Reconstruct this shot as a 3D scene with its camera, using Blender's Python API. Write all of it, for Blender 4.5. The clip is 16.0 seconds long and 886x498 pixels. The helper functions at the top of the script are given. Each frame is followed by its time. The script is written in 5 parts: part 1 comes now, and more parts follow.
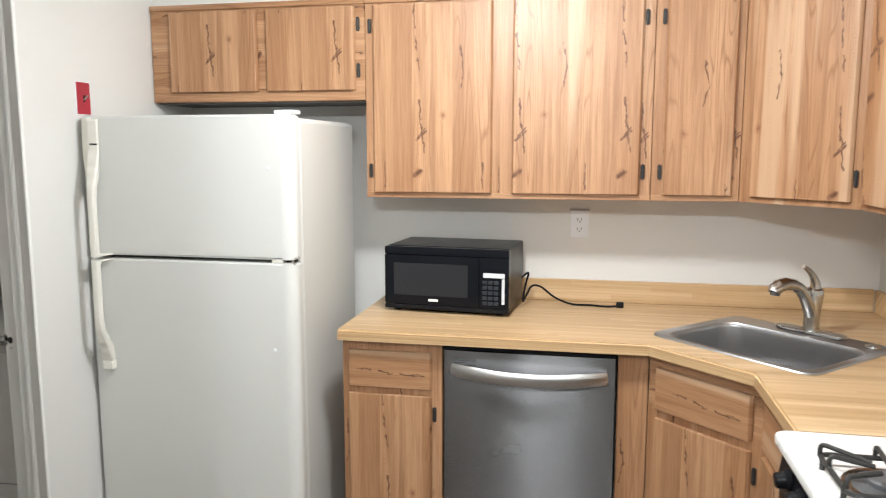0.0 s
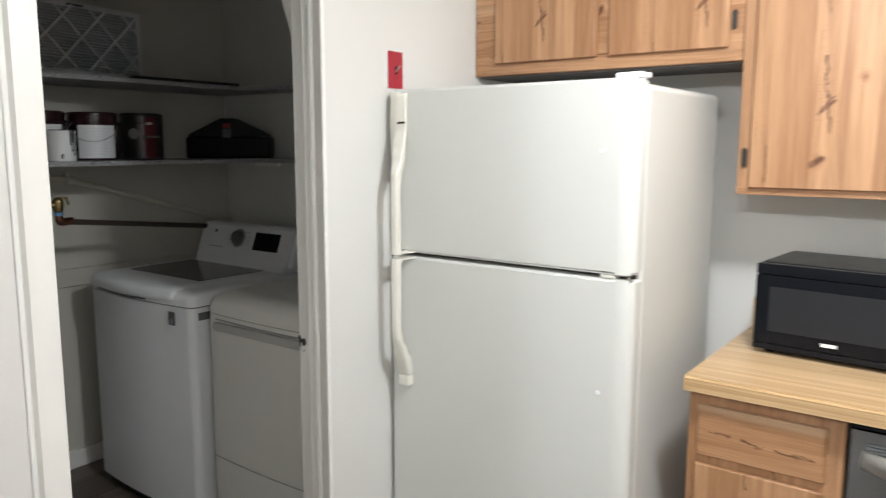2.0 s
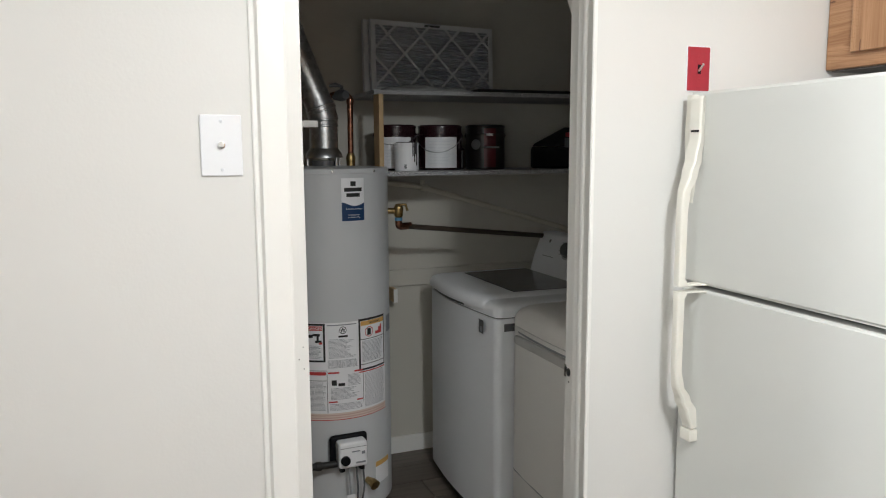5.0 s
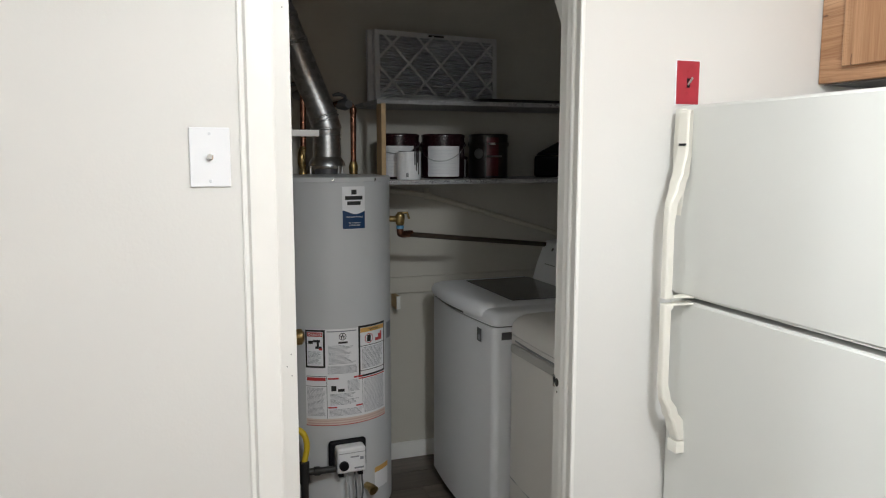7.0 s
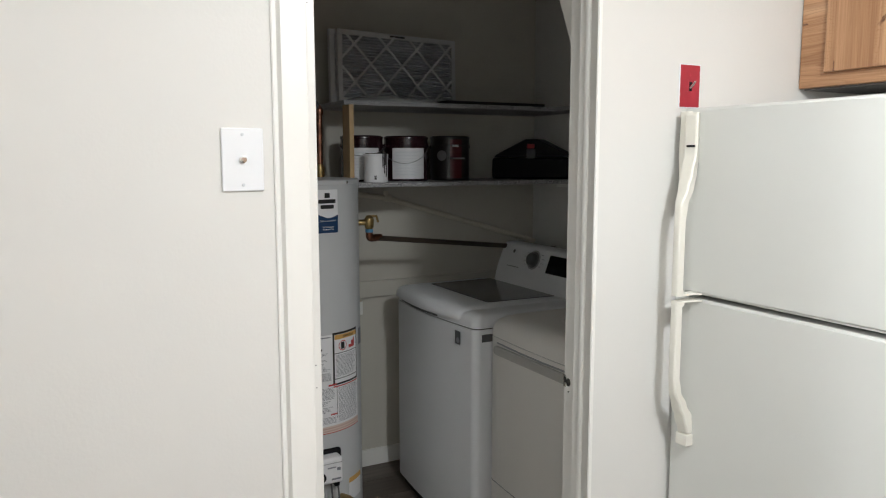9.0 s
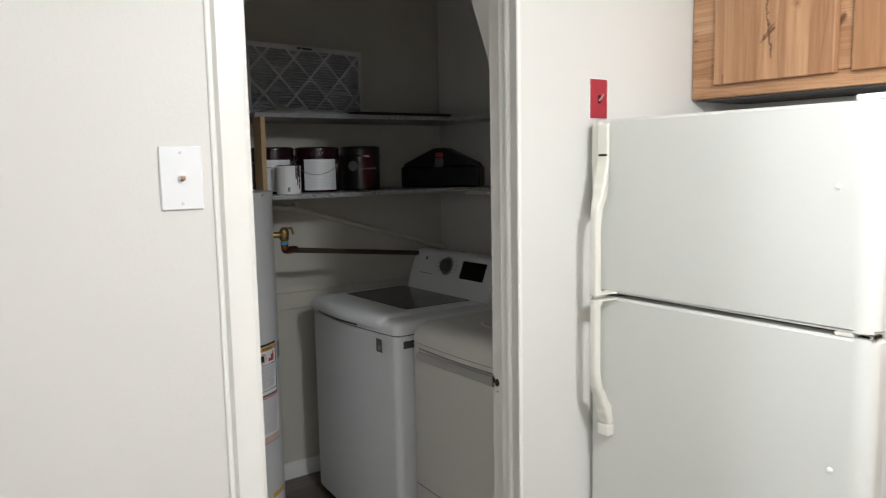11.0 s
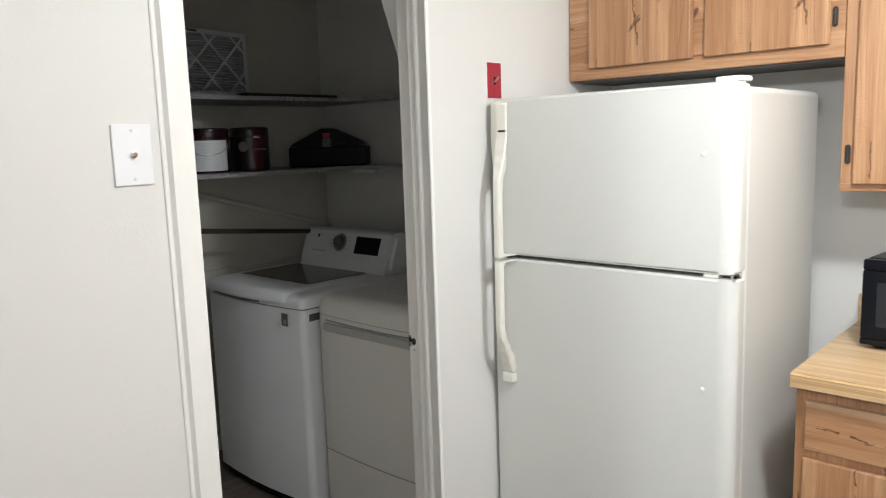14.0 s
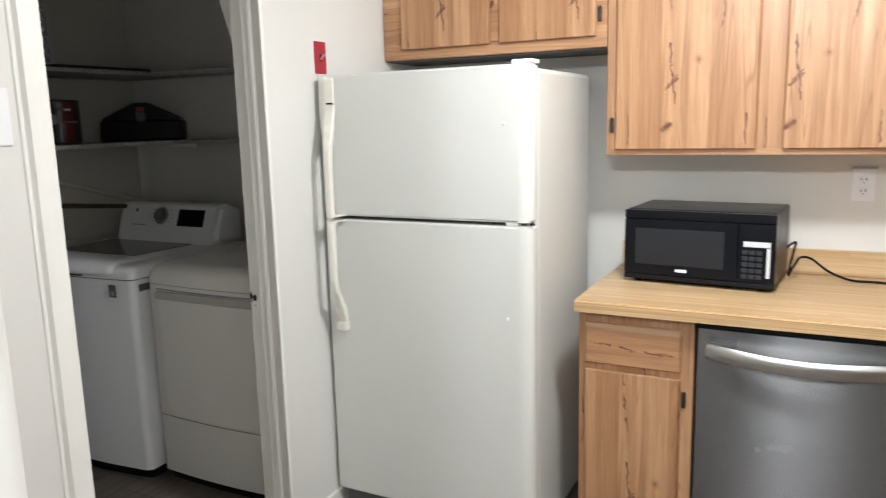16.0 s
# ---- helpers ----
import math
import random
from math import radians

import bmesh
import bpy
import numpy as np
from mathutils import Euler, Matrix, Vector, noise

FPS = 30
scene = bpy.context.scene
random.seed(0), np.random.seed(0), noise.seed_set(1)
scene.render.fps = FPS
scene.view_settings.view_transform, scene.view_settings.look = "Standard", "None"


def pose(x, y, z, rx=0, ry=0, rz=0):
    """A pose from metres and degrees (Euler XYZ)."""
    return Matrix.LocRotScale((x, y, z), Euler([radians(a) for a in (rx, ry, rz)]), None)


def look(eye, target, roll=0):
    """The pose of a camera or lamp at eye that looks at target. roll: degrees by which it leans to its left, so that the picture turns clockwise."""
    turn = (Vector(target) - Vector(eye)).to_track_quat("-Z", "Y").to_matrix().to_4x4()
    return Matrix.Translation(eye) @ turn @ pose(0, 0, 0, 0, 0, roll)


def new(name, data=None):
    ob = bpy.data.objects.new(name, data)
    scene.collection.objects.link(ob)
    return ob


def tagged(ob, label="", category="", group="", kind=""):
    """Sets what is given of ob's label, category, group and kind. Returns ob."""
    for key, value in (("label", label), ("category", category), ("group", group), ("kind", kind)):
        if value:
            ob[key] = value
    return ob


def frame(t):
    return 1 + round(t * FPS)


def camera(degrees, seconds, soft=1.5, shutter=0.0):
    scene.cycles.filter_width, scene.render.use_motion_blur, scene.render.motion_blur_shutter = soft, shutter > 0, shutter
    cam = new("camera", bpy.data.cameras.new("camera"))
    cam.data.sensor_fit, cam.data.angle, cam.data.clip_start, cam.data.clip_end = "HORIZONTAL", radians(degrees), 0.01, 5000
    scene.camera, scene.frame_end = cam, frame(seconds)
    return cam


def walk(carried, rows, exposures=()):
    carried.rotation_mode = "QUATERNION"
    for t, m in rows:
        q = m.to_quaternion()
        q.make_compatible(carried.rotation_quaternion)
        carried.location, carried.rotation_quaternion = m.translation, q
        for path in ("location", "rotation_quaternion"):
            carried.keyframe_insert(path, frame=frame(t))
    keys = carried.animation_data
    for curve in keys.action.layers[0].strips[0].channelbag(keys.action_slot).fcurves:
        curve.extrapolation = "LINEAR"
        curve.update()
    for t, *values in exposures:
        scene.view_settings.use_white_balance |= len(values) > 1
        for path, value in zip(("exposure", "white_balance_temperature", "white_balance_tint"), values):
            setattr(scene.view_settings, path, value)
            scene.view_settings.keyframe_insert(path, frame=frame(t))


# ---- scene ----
cam = camera(61.7, 16.0, soft=1.1, shutter=0.4)
PATH = [
    (0, (-0.005, 0.006, 1.558), (-0.391, 1.95, 1.292), 0.0),
    (0.5, (-0.107, 0.022, 1.546), (-0.559, 1.952, 1.282), -0.5),
    (1, (-0.133, 0.189, 1.517), (-0.844, 2.041, 1.267), -0.8),
    (1.5, (-0.166, 0.411, 1.528), (-1.131, 2.145, 1.278), -0.4),
    (2, (-0.284, 0.611, 1.511), (-1.459, 2.205, 1.232), 0.1),
    (2.1, (-0.31, 0.659, 1.508), (-1.532, 2.216, 1.219), 0.1),
    (2.5, (-0.411, 0.811, 1.522), (-1.808, 2.211, 1.224), 0.2),
    (3, (-0.454, 1.017, 1.508), (-2.033, 2.205, 1.196), 0.1),
    (3.5, (-0.477, 1.16, 1.517), (-2.174, 2.174, 1.213), -0.3),
    (4, (-0.411, 1.14, 1.527), (-2.187, 2.012, 1.234), -0.4),
    (4.5, (-0.237, 1.058, 1.528), (-2.063, 1.826, 1.251), -0.6),
    (7, (-0.135, 1.131, 1.548), (-2.001, 1.806, 1.297), 0.1),
    (7.5, (-0.173, 1.021, 1.543), (-2.011, 1.766, 1.288), 0.2),
    (8, (-0.202, 0.951, 1.541), (-2.014, 1.756, 1.278), 0.4),
    (10.5, (-0.393, 0.754, 1.56), (-2.032, 1.879, 1.344), -1.2),
    (11, (-0.297, 0.743, 1.563), (-1.9, 1.917, 1.332), -1.1),
    (11.5, (-0.224, 0.749, 1.566), (-1.81, 1.942, 1.32), -0.9),
    (12, (-0.219, 0.73, 1.562), (-1.794, 1.936, 1.301), -0.9),
    (12.5, (-0.261, 0.676, 1.553), (-1.791, 1.934, 1.278), -1.1),
    (13, (-0.323, 0.553, 1.546), (-1.772, 1.902, 1.259), -1.4),
    (13.5, (-0.317, 0.51, 1.54), (-1.691, 1.933, 1.246), -1.7),
    (14, (-0.28, 0.483, 1.549), (-1.616, 1.943, 1.263), -1.9),
    (14.5, (-0.238, 0.481, 1.561), (-1.545, 1.968, 1.278), -2.0),
    (15, (-0.221, 0.393, 1.552), (-1.428, 1.96, 1.261), -1.9),
    (15.5, (-0.214, 0.254, 1.528), (-1.275, 1.92, 1.215), -1.8),
    (16, (-0.192, 0.179, 1.513), (-1.085, 1.935, 1.168), -1.5),
]
walk(cam, [(t, look(eye, target, roll)) for t, eye, target, roll in PATH])

# ---- world and lights ----
world = bpy.data.worlds.new("world")
scene.world = world
world.use_nodes = True
world.node_tree.nodes["Background"].inputs[0].default_value = (0.9, 0.95, 1.0, 1)
world.node_tree.nodes["Background"].inputs[1].default_value = 0.05
scene.view_settings.exposure = 0.15

LAMP = (-0.33, 1.80)
CEIL = 2.44


def globe_lamp(name, x, y, z, radius, watts, colour):
    data = bpy.data.lights.new(name, "POINT")
    data.shadow_soft_size, data.energy, data.color = radius, watts, colour
    ob = new(name, data)
    ob.location = (x, y, z)
    return ob


WHITE_LIGHT = (0.95, 1.0, 1.02)
globe_lamp("ceiling_lamp", LAMP[0], LAMP[1], CEIL - 0.15, 0.08, 44, WHITE_LIGHT)
for bulb_x in (-0.36, -0.02):                      # the two bulbs of the far ceiling light
    globe_lamp("ceiling_lamp_far", bulb_x, -0.75, CEIL - 0.14, 0.05, 48, WHITE_LIGHT)
down = bpy.data.lights.new("ceiling_lamp_down", "AREA")
down.shape, down.size, down.energy, down.color = "DISK", 0.30, 12, WHITE_LIGHT
new("ceiling_lamp_down", down).location = (LAMP[0], LAMP[1], CEIL - 0.11)


# ---- mesh helpers ----
ORIGIN = {}


def thing(name, at, label, category, group="", kind=""):
    ob = new(name)
    ob.empty_display_size = 0.05
    ob.location = at
    ORIGIN[ob.name] = Vector(at)
    return tagged(ob, label, category, group, kind)


def link(name, bm, material, origin, smooth=True):
    bmesh.ops.recalc_face_normals(bm, faces=bm.faces)
    bmesh.ops.translate(bm, vec=-origin, verts=bm.verts)
    data = bpy.data.meshes.new(name)
    bm.to_mesh(data)
    bm.free()
    if smooth:
        data.polygons.foreach_set("use_smooth", [True] * len(data.polygons))
        data.set_sharp_from_angle(angle=radians(38))
    data.materials.append(material)
    ob = new(name, data)
    if smooth:                                    # flat faces stay flat beside their rounded edges
        weighted = ob.modifiers.new("weighted_normals", "WEIGHTED_NORMAL")
        weighted.keep_sharp = True
    return ob


def part(name, bm, material, parent, label=""):
    """One mesh, given in world places, as a part of a thing or of a part."""
    o = ORIGIN[parent.name]
    ob = link(name, bm, material, o)
    ob.parent = parent
    ORIGIN[ob.name] = o
    return tagged(ob, label) if label else ob


def solo(name, bm, material, label="", category="", group="", kind=""):
    """A thing, or a piece of the setting, that is one mesh."""
    lo = [min(v.co[i] for v in bm.verts) for i in range(3)]
    hi = [max(v.co[i] for v in bm.verts) for i in range(3)]
    at = Vector(((lo[0] + hi[0]) / 2, (lo[1] + hi[1]) / 2, lo[2]))
    ob = link(name, bm, material, at)
    ob.location = at
    ORIGIN[ob.name] = at
    return tagged(ob, label, category, group, kind)


def B(*boxes, bevel=0.0, seg=2):
    """A bmesh of boxes (x0, x1, y0, y1, z0, z1), bevelled."""
    bm = bmesh.new()
    for x0, x1, y0, y1, z0, z1 in boxes:
        m = Matrix.Translation(((x0 + x1) / 2, (y0 + y1) / 2, (z0 + z1) / 2)) @ Matrix.Diagonal((abs(x1 - x0), abs(y1 - y0), abs(z1 - z0), 1))
        bmesh.ops.create_cube(bm, size=1, matrix=m)
    if bevel:
        bmesh.ops.bevel(bm, geom=bm.edges[:], offset=bevel, segments=seg, affect="EDGES", profile=0.5)
    return bm


def prism(poly, z0, z1, bm=None, bevel=0.0, seg=2):
    """An upright prism over a plan polygon."""
    bm = bm or bmesh.new()
    lo = [bm.verts.new((x, y, z0)) for x, y in poly]
    hi = [bm.verts.new((x, y, z1)) for x, y in poly]
    n = len(poly)
    bm.faces.new(lo[::-1])
    bm.faces.new(hi)
    for i in range(n):
        bm.faces.new((lo[i], lo[(i + 1) % n], hi[(i + 1) % n], hi[i]))
    if bevel:
        bmesh.ops.recalc_face_normals(bm, faces=bm.faces)
        bmesh.ops.bevel(bm, geom=bm.edges[:], offset=bevel, segments=seg, affect="EDGES", profile=0.5)
    return bm


def rod(points, radii, seg=16, bm=None, squash=1.0, up=(0, 0, 1)):
    """A round bar through points; radii one number or one for each point."""
    bm = bm or bmesh.new()
    pts = [Vector(p) for p in points]
    if not isinstance(radii, (list, tuple)):
        radii = [radii] * len(pts)
    rings = []
    side = None
    for i, p in enumerate(pts):
        d = (pts[min(i + 1, len(pts) - 1)] - pts[max(i - 1, 0)]).normalized()
        if side is None:
            ref = Vector(up) if abs(d.dot(Vector(up))) < 0.95 else Vector((1, 0, 0))
            side = d.cross(ref).normalized()
        side = (side - d * side.dot(d)).normalized()
        other = d.cross(side)
        rings.append([bm.verts.new(p + radii[i] * (math.cos(a) * side + squash * math.sin(a) * other)) for a in (2 * math.pi * k / seg for k in range(seg))])
    for a, b in zip(rings, rings[1:]):
        for k in range(seg):
            bm.faces.new((a[k], a[(k + 1) % seg], b[(k + 1) % seg], b[k]))
    bm.faces.new(rings[0][::-1])
    bm.faces.new(rings[-1])
    return bm


def arc(points, r=0.03, n=5):
    """A polyline with its inner corners rounded."""
    pts = [Vector(p) for p in points]
    out = [pts[0]]
    for a, b, c in zip(pts, pts[1:], pts[2:]):
        u, v = (a - b), (c - b)
        k = min(r, u.length / 2, v.length / 2)
        p, q = b + u.normalized() * k, b + v.normalized() * k
        out += [(p * (1 - t) ** 2 + b * 2 * t * (1 - t) + q * t * t) for t in (i / n for i in range(n + 1))]
    return out + [pts[-1]]


def lathe(profile, at, seg=32, bm=None, turn=None):
    """Rings (radius, height) turned round the z axis at a place; turn: a rotation before it is set there."""
    bm = bm or bmesh.new()
    rings, made = [], []
    for r, z in profile:
        ring = [bm.verts.new((r * math.cos(2 * math.pi * k / seg), r * math.sin(2 * math.pi * k / seg), z)) for k in range(seg)]
        rings.append(ring)
        made += ring
    for a, b in zip(rings, rings[1:]):
        for k in range(seg):
            bm.faces.new((a[k], a[(k + 1) % seg], b[(k + 1) % seg], b[k]))
    bm.faces.new(rings[0][::-1])
    bm.faces.new(rings[-1])
    m = Matrix.Translation(at) @ (turn or Matrix())
    bmesh.ops.transform(bm, matrix=m, verts=made)
    return bm


def turned(bm, m):
    bmesh.ops.transform(bm, matrix=m, verts=bm.verts)
    return bm


def rounded(w, d, r, n=5):
    """A rounded rectangle round the origin, as a polygon."""
    out = []
    for cx, cy, a0 in ((w / 2 - r, d / 2 - r, 0), (-w / 2 + r, d / 2 - r, 90), (-w / 2 + r, -d / 2 + r, 180), (w / 2 - r, -d / 2 + r, 270)):
        out += [(cx + r * math.cos(radians(a0 + 90 * k / n)), cy + r * math.sin(radians(a0 + 90 * k / n))) for k in range(n + 1)]
    return out


# ---- materials ----
class Nodes:
    """A short hand for node trees."""

    def __init__(self, name):
        self.mat = bpy.data.materials.new(name)
        self.mat.use_nodes = True
        self.tree = self.mat.node_tree
        self.bsdf = self.tree.nodes["Principled BSDF"]

    def put(self, socket, value):
        if hasattr(value, "is_linked"):
            self.tree.links.new(value, socket)
        elif isinstance(value, (tuple, list)) and len(value) == 3 and socket.type == "RGBA":
            socket.default_value = (*value, 1)
        else:
            socket.default_value = value

    def node(self, kind, out=0, settings=(), **values):
        n = self.tree.nodes.new("ShaderNode" + kind)
        for key, v in settings:
            if key == "operation":
                n.operation = v
            elif key == "blend":
                n.blend_type = v
            elif key == "dimensions":
                n.noise_dimensions = v
            elif key == "feature":
                n.feature = v
            elif key == "vdims":
                n.voronoi_dimensions = v
        for key, v in values.items():
            self.put(n.inputs[int(key[1:]) if key[0] == "i" and key[1:].isdigit() else key.replace("_", " ")], v)
        return n.outputs[out]

    def math(self, op, a, b=0.0, c=0.0):
        return self.node("Math", settings=(("operation", op),), i0=a, i1=b, i2=c)

    def mix(self, f, a, b, blend="MIX"):
        n = self.tree.nodes.new("ShaderNodeMix")
        n.data_type, n.blend_type = "RGBA", blend
        for i, v in ((0, f), (6, a), (7, b)):
            self.put(n.inputs[i], v)
        return n.outputs[2]

    def ramp(self, f, *stops):
        n = self.tree.nodes.new("ShaderNodeValToRGB")
        while len(n.color_ramp.elements) < len(stops):
            n.color_ramp.elements.new(0.5)
        for e, (p, v) in zip(n.color_ramp.elements, stops):
            e.position = p
            e.color = (v, v, v, 1) if isinstance(v, (int, float)) else (*v, 1)
        self.put(n.inputs[0], f)
        return n.outputs[0]

    def noise(self, vector, scale, detail=3.0, rough=0.55, distort=0.0):
        return self.node("TexNoise", Vector=vector, Scale=scale, Detail=detail, Roughness=rough, Distortion=distort)

    def place(self):
        return self.node("TexCoord", 3)

    def random(self):
        return self.node("ObjectInfo", 5)

    def bump(self, height, strength, distance=0.001):
        self.put(self.bsdf.inputs["Normal"], self.node("Bump", Strength=strength, Distance=distance, Height=height))

    def done(self, colour, rough, metal=0.0, spec=0.5):
        for key, v in (("Base Color", colour), ("Roughness", rough), ("Metallic", metal), ("Specular IOR Level", spec)):
            self.put(self.bsdf.inputs[key], v)
        return self.mat


def plain(name, colour, rough=0.5, metal=0.0, mottle=0.06, scale=9.0, bump=0.05, grain=220.0, spec=0.5):
    """A painted, moulded or cast surface with faint blotches and fine grain."""
    n = Nodes(name)
    p = n.place()
    big = n.noise(p, scale, 4)
    fine = n.noise(p, grain, 2)
    c = n.mix(big, tuple(v * (1 - mottle) for v in colour), tuple(min(1, v * (1 + mottle)) for v in colour))
    n.bump(fine, bump)
    r = n.math("ADD", n.math("MULTIPLY", big, 0.16), rough - 0.08)
    return n.done(c, r, metal, spec)


def wall_paint(name, colour):
    n = Nodes(name)
    p = n.place()
    c = n.mix(n.noise(p, 1.6, 5), tuple(v * 0.965 for v in colour), colour)
    c = n.mix(n.ramp(n.noise(p, 5.5, 6, 0.7), (0.62, 0.0), (0.8, 0.10)), c, tuple(v * 0.86 for v in colour))
    h = n.math("ADD", n.noise(p, 130, 3), n.math("MULTIPLY", n.noise(p, 22, 3), 0.8))
    n.bump(h, 0.14, 0.002)
    return n.done(c, 0.55, 0, 0.35)


def rustic_wood(name, along):
    """Knotty light laminate: a printed sheet of boards of uneven tone with streaks, saw marks, knots and dark checks that come again
    after 0.39 m. along: 'z' or 'x', the way the grain runs. Each front shifts the print by its own print_u and print_v."""
    n = Nodes(name)
    xyz = n.tree.nodes.new("ShaderNodeSeparateXYZ")
    n.put(xyz.inputs[0], n.place())
    x, y, z = xyz.outputs

    def own(key):
        a = n.tree.nodes.new("ShaderNodeAttribute")
        a.attribute_type, a.attribute_name = "OBJECT", key
        return a.outputs["Fac"]

    across = n.math("SUBTRACT", x, n.math("MULTIPLY", y, 0.45))
    u, v = (across, z) if along == "z" else (z, across)
    u, v = n.math("ADD", u, own("print_u")), n.math("ADD", v, own("print_v"))

    def vec(su, sv, w=0.0):
        return n.node("CombineXYZ", X=n.math("MULTIPLY", u, su), Y=n.math("MULTIPLY", v, sv), Z=w)

    def clamp01(a):
        return n.math("MINIMUM", n.math("MAXIMUM", a, 0.0), 1.0)

    wob = n.math("MULTIPLY", n.math("SUBTRACT", n.noise(vec(55, 30), 1.0, 3), 0.5), 0.026)
    sway = n.math("MULTIPLY", n.math("SUBTRACT", n.noise(vec(3, 1.1), 1.0, 2), 0.5), 0.02)
    us = n.math("ADD", u, sway)
    board = n.math("FLOOR", n.math("DIVIDE", us, 0.081))
    tone = n.node("TexWhiteNoise", 0, settings=(("dimensions", "1D"),), W=board)
    streak = n.noise(vec(34, 1.3), 1.0, 6, 0.66, 0.5)
    cat = n.noise(vec(9, 0.55), 1.0, 2, 0.4, 0.4)
    rings = n.math("ABSOLUTE", n.math("SINE", n.math("MULTIPLY", cat, 70.0)))
    fine = n.noise(vec(260, 5.0), 1.0, 2)
    c = n.mix(tone, (0.415, 0.22, 0.110), (0.545, 0.316, 0.174))
    c = n.mix(n.ramp(streak, (0.42, 0.0), (0.68, 0.80)), c, (0.27, 0.118, 0.050))
    some = n.ramp(n.noise(vec(6, 0.4, 3.0), 1.0, 1), (0.46, 0.0), (0.56, 1.0))
    c = n.mix(n.math("MULTIPLY", n.math("MULTIPLY", n.ramp(rings, (0.0, 1.0), (0.42, 0.0)), some), 0.68), c, (0.235, 0.095, 0.034))
    c = n.mix(n.math("MULTIPLY", n.ramp(fine, (0.48, 0.0), (0.72, 1.0)), 0.46), c, (0.26, 0.112, 0.042))
    pale = n.ramp(n.noise(vec(11, 0.35, 4.0), 1.0, 1), (0.58, 0.0), (0.64, 0.6))
    c = n.mix(pale, c, (0.62, 0.43, 0.28))
    # saw marks across the grain, in upright patches
    saw = n.ramp(n.math("ABSOLUTE", n.math("SINE", n.math("MULTIPLY", n.math("ADD", v, wob), 330.0))), (0.0, 1.0), (0.45, 0.0))
    patch = n.math("MULTIPLY", n.ramp(n.noise(vec(15, 2.2, 9.0), 1.0, 2), (0.56, 0.0), (0.62, 1.0)), n.ramp(n.noise(vec(150, 60), 1.0, 1), (0.42, 0.0), (0.52, 1.0)))
    c = n.mix(n.math("MULTIPLY", n.math("MULTIPLY", saw, patch), 0.6), c, (0.30, 0.14, 0.055))
    # the printed figure: checks as bars between two ends, knots as spots
    pu = n.math("SUBTRACT", u, n.math("MULTIPLY", n.math("FLOOR", n.math("DIVIDE", u, 0.39)), 0.39))
    pv = n.math("SUBTRACT", v, n.math("MULTIPLY", n.math("FLOOR", n.math("DIVIDE", v, 0.74)), 0.74))
    wu, wv = n.math("ADD", pu, wob), n.math("ADD", pv, n.math("MULTIPLY", wob, 0.8))
    dark = None
    for au, av, bu, bv, w in ((0.190, 0.36, 0.197, 0.27, 0.0042), (0.197, 0.27, 0.212, 0.16, 0.0040), (0.214, 0.238, 0.178, 0.205, 0.0056), (0.213, 0.25, 0.188, 0.222, 0.0030), (0.172, 0.72, 0.176, 0.63, 0.0034), (0.176, 0.60, 0.184, 0.55, 0.0040), (0.186, 0.52, 0.190, 0.47, 0.0028), (0.194, 0.086, 0.172, 0.070, 0.0095), (0.352, 0.56, 0.366, 0.47, 0.0036), (0.366, 0.47, 0.352, 0.40, 0.0030), (0.05, 0.12, 0.052, 0.02, 0.0026)):
        du, dv = bu - au, bv - av
        l2 = du * du + dv * dv
        qu, qv = n.math("SUBTRACT", wu, au), n.math("SUBTRACT", wv, av)
        h = clamp01(n.math("DIVIDE", n.math("ADD", n.math("MULTIPLY", qu, du), n.math("MULTIPLY", qv, dv)), l2))
        eu, ev = n.math("SUBTRACT", qu, n.math("MULTIPLY", h, du)), n.math("SUBTRACT", qv, n.math("MULTIPLY", h, dv))
        d = n.math("SQRT", n.math("ADD", n.math("MULTIPLY", eu, eu), n.math("MULTIPLY", ev, ev)))
        m = clamp01(n.math("MULTIPLY", n.math("SUBTRACT", 1.25, n.math("DIVIDE", d, w * 0.98)), 1.15))
        dark = m if dark is None else n.math("MAXIMUM", dark, m)
    dark = n.math("MULTIPLY", dark, n.ramp(n.noise(vec(90, 45, 1.5), 1.0, 3), (0.34, 0.35), (0.50, 1.0)))
    knot = None
    for ku, kv, r in ((0.285, 0.300, 0.020), (0.185, 0.080, 0.024), (0.36, 0.44, 0.011)):
        eu = n.math("MULTIPLY", n.math("SUBTRACT", wu, ku), 1.25)
        ev = n.math("SUBTRACT", wv, kv)
        d = n.math("SQRT", n.math("ADD", n.math("MULTIPLY", eu, eu), n.math("MULTIPLY", ev, ev)))
        m = clamp01(n.math("SUBTRACT", 1.0, n.math("DIVIDE", d, r * 1.1)))
        knot = m if knot is None else n.math("MAXIMUM", knot, m)
    c = n.mix(n.math("MULTIPLY", n.ramp(knot, (0.0, 0.0), (0.85, 1.0)), 0.66), c, (0.24, 0.088, 0.036))
    c = n.mix(n.ramp(knot, (0.72, 0.0), (0.9, 0.75)), c, (0.13, 0.045, 0.016))
    c = n.mix(n.math("MULTIPLY", dark, 0.95), c, (0.105, 0.038, 0.016))
    n.bump(n.math("SUBTRACT", streak, n.math("MULTIPLY", dark, 0.6)), 0.06, 0.001)
    return n.done(c, n.math("ADD", n.math("MULTIPLY", streak, 0.05), 0.40), 0, 0.55)


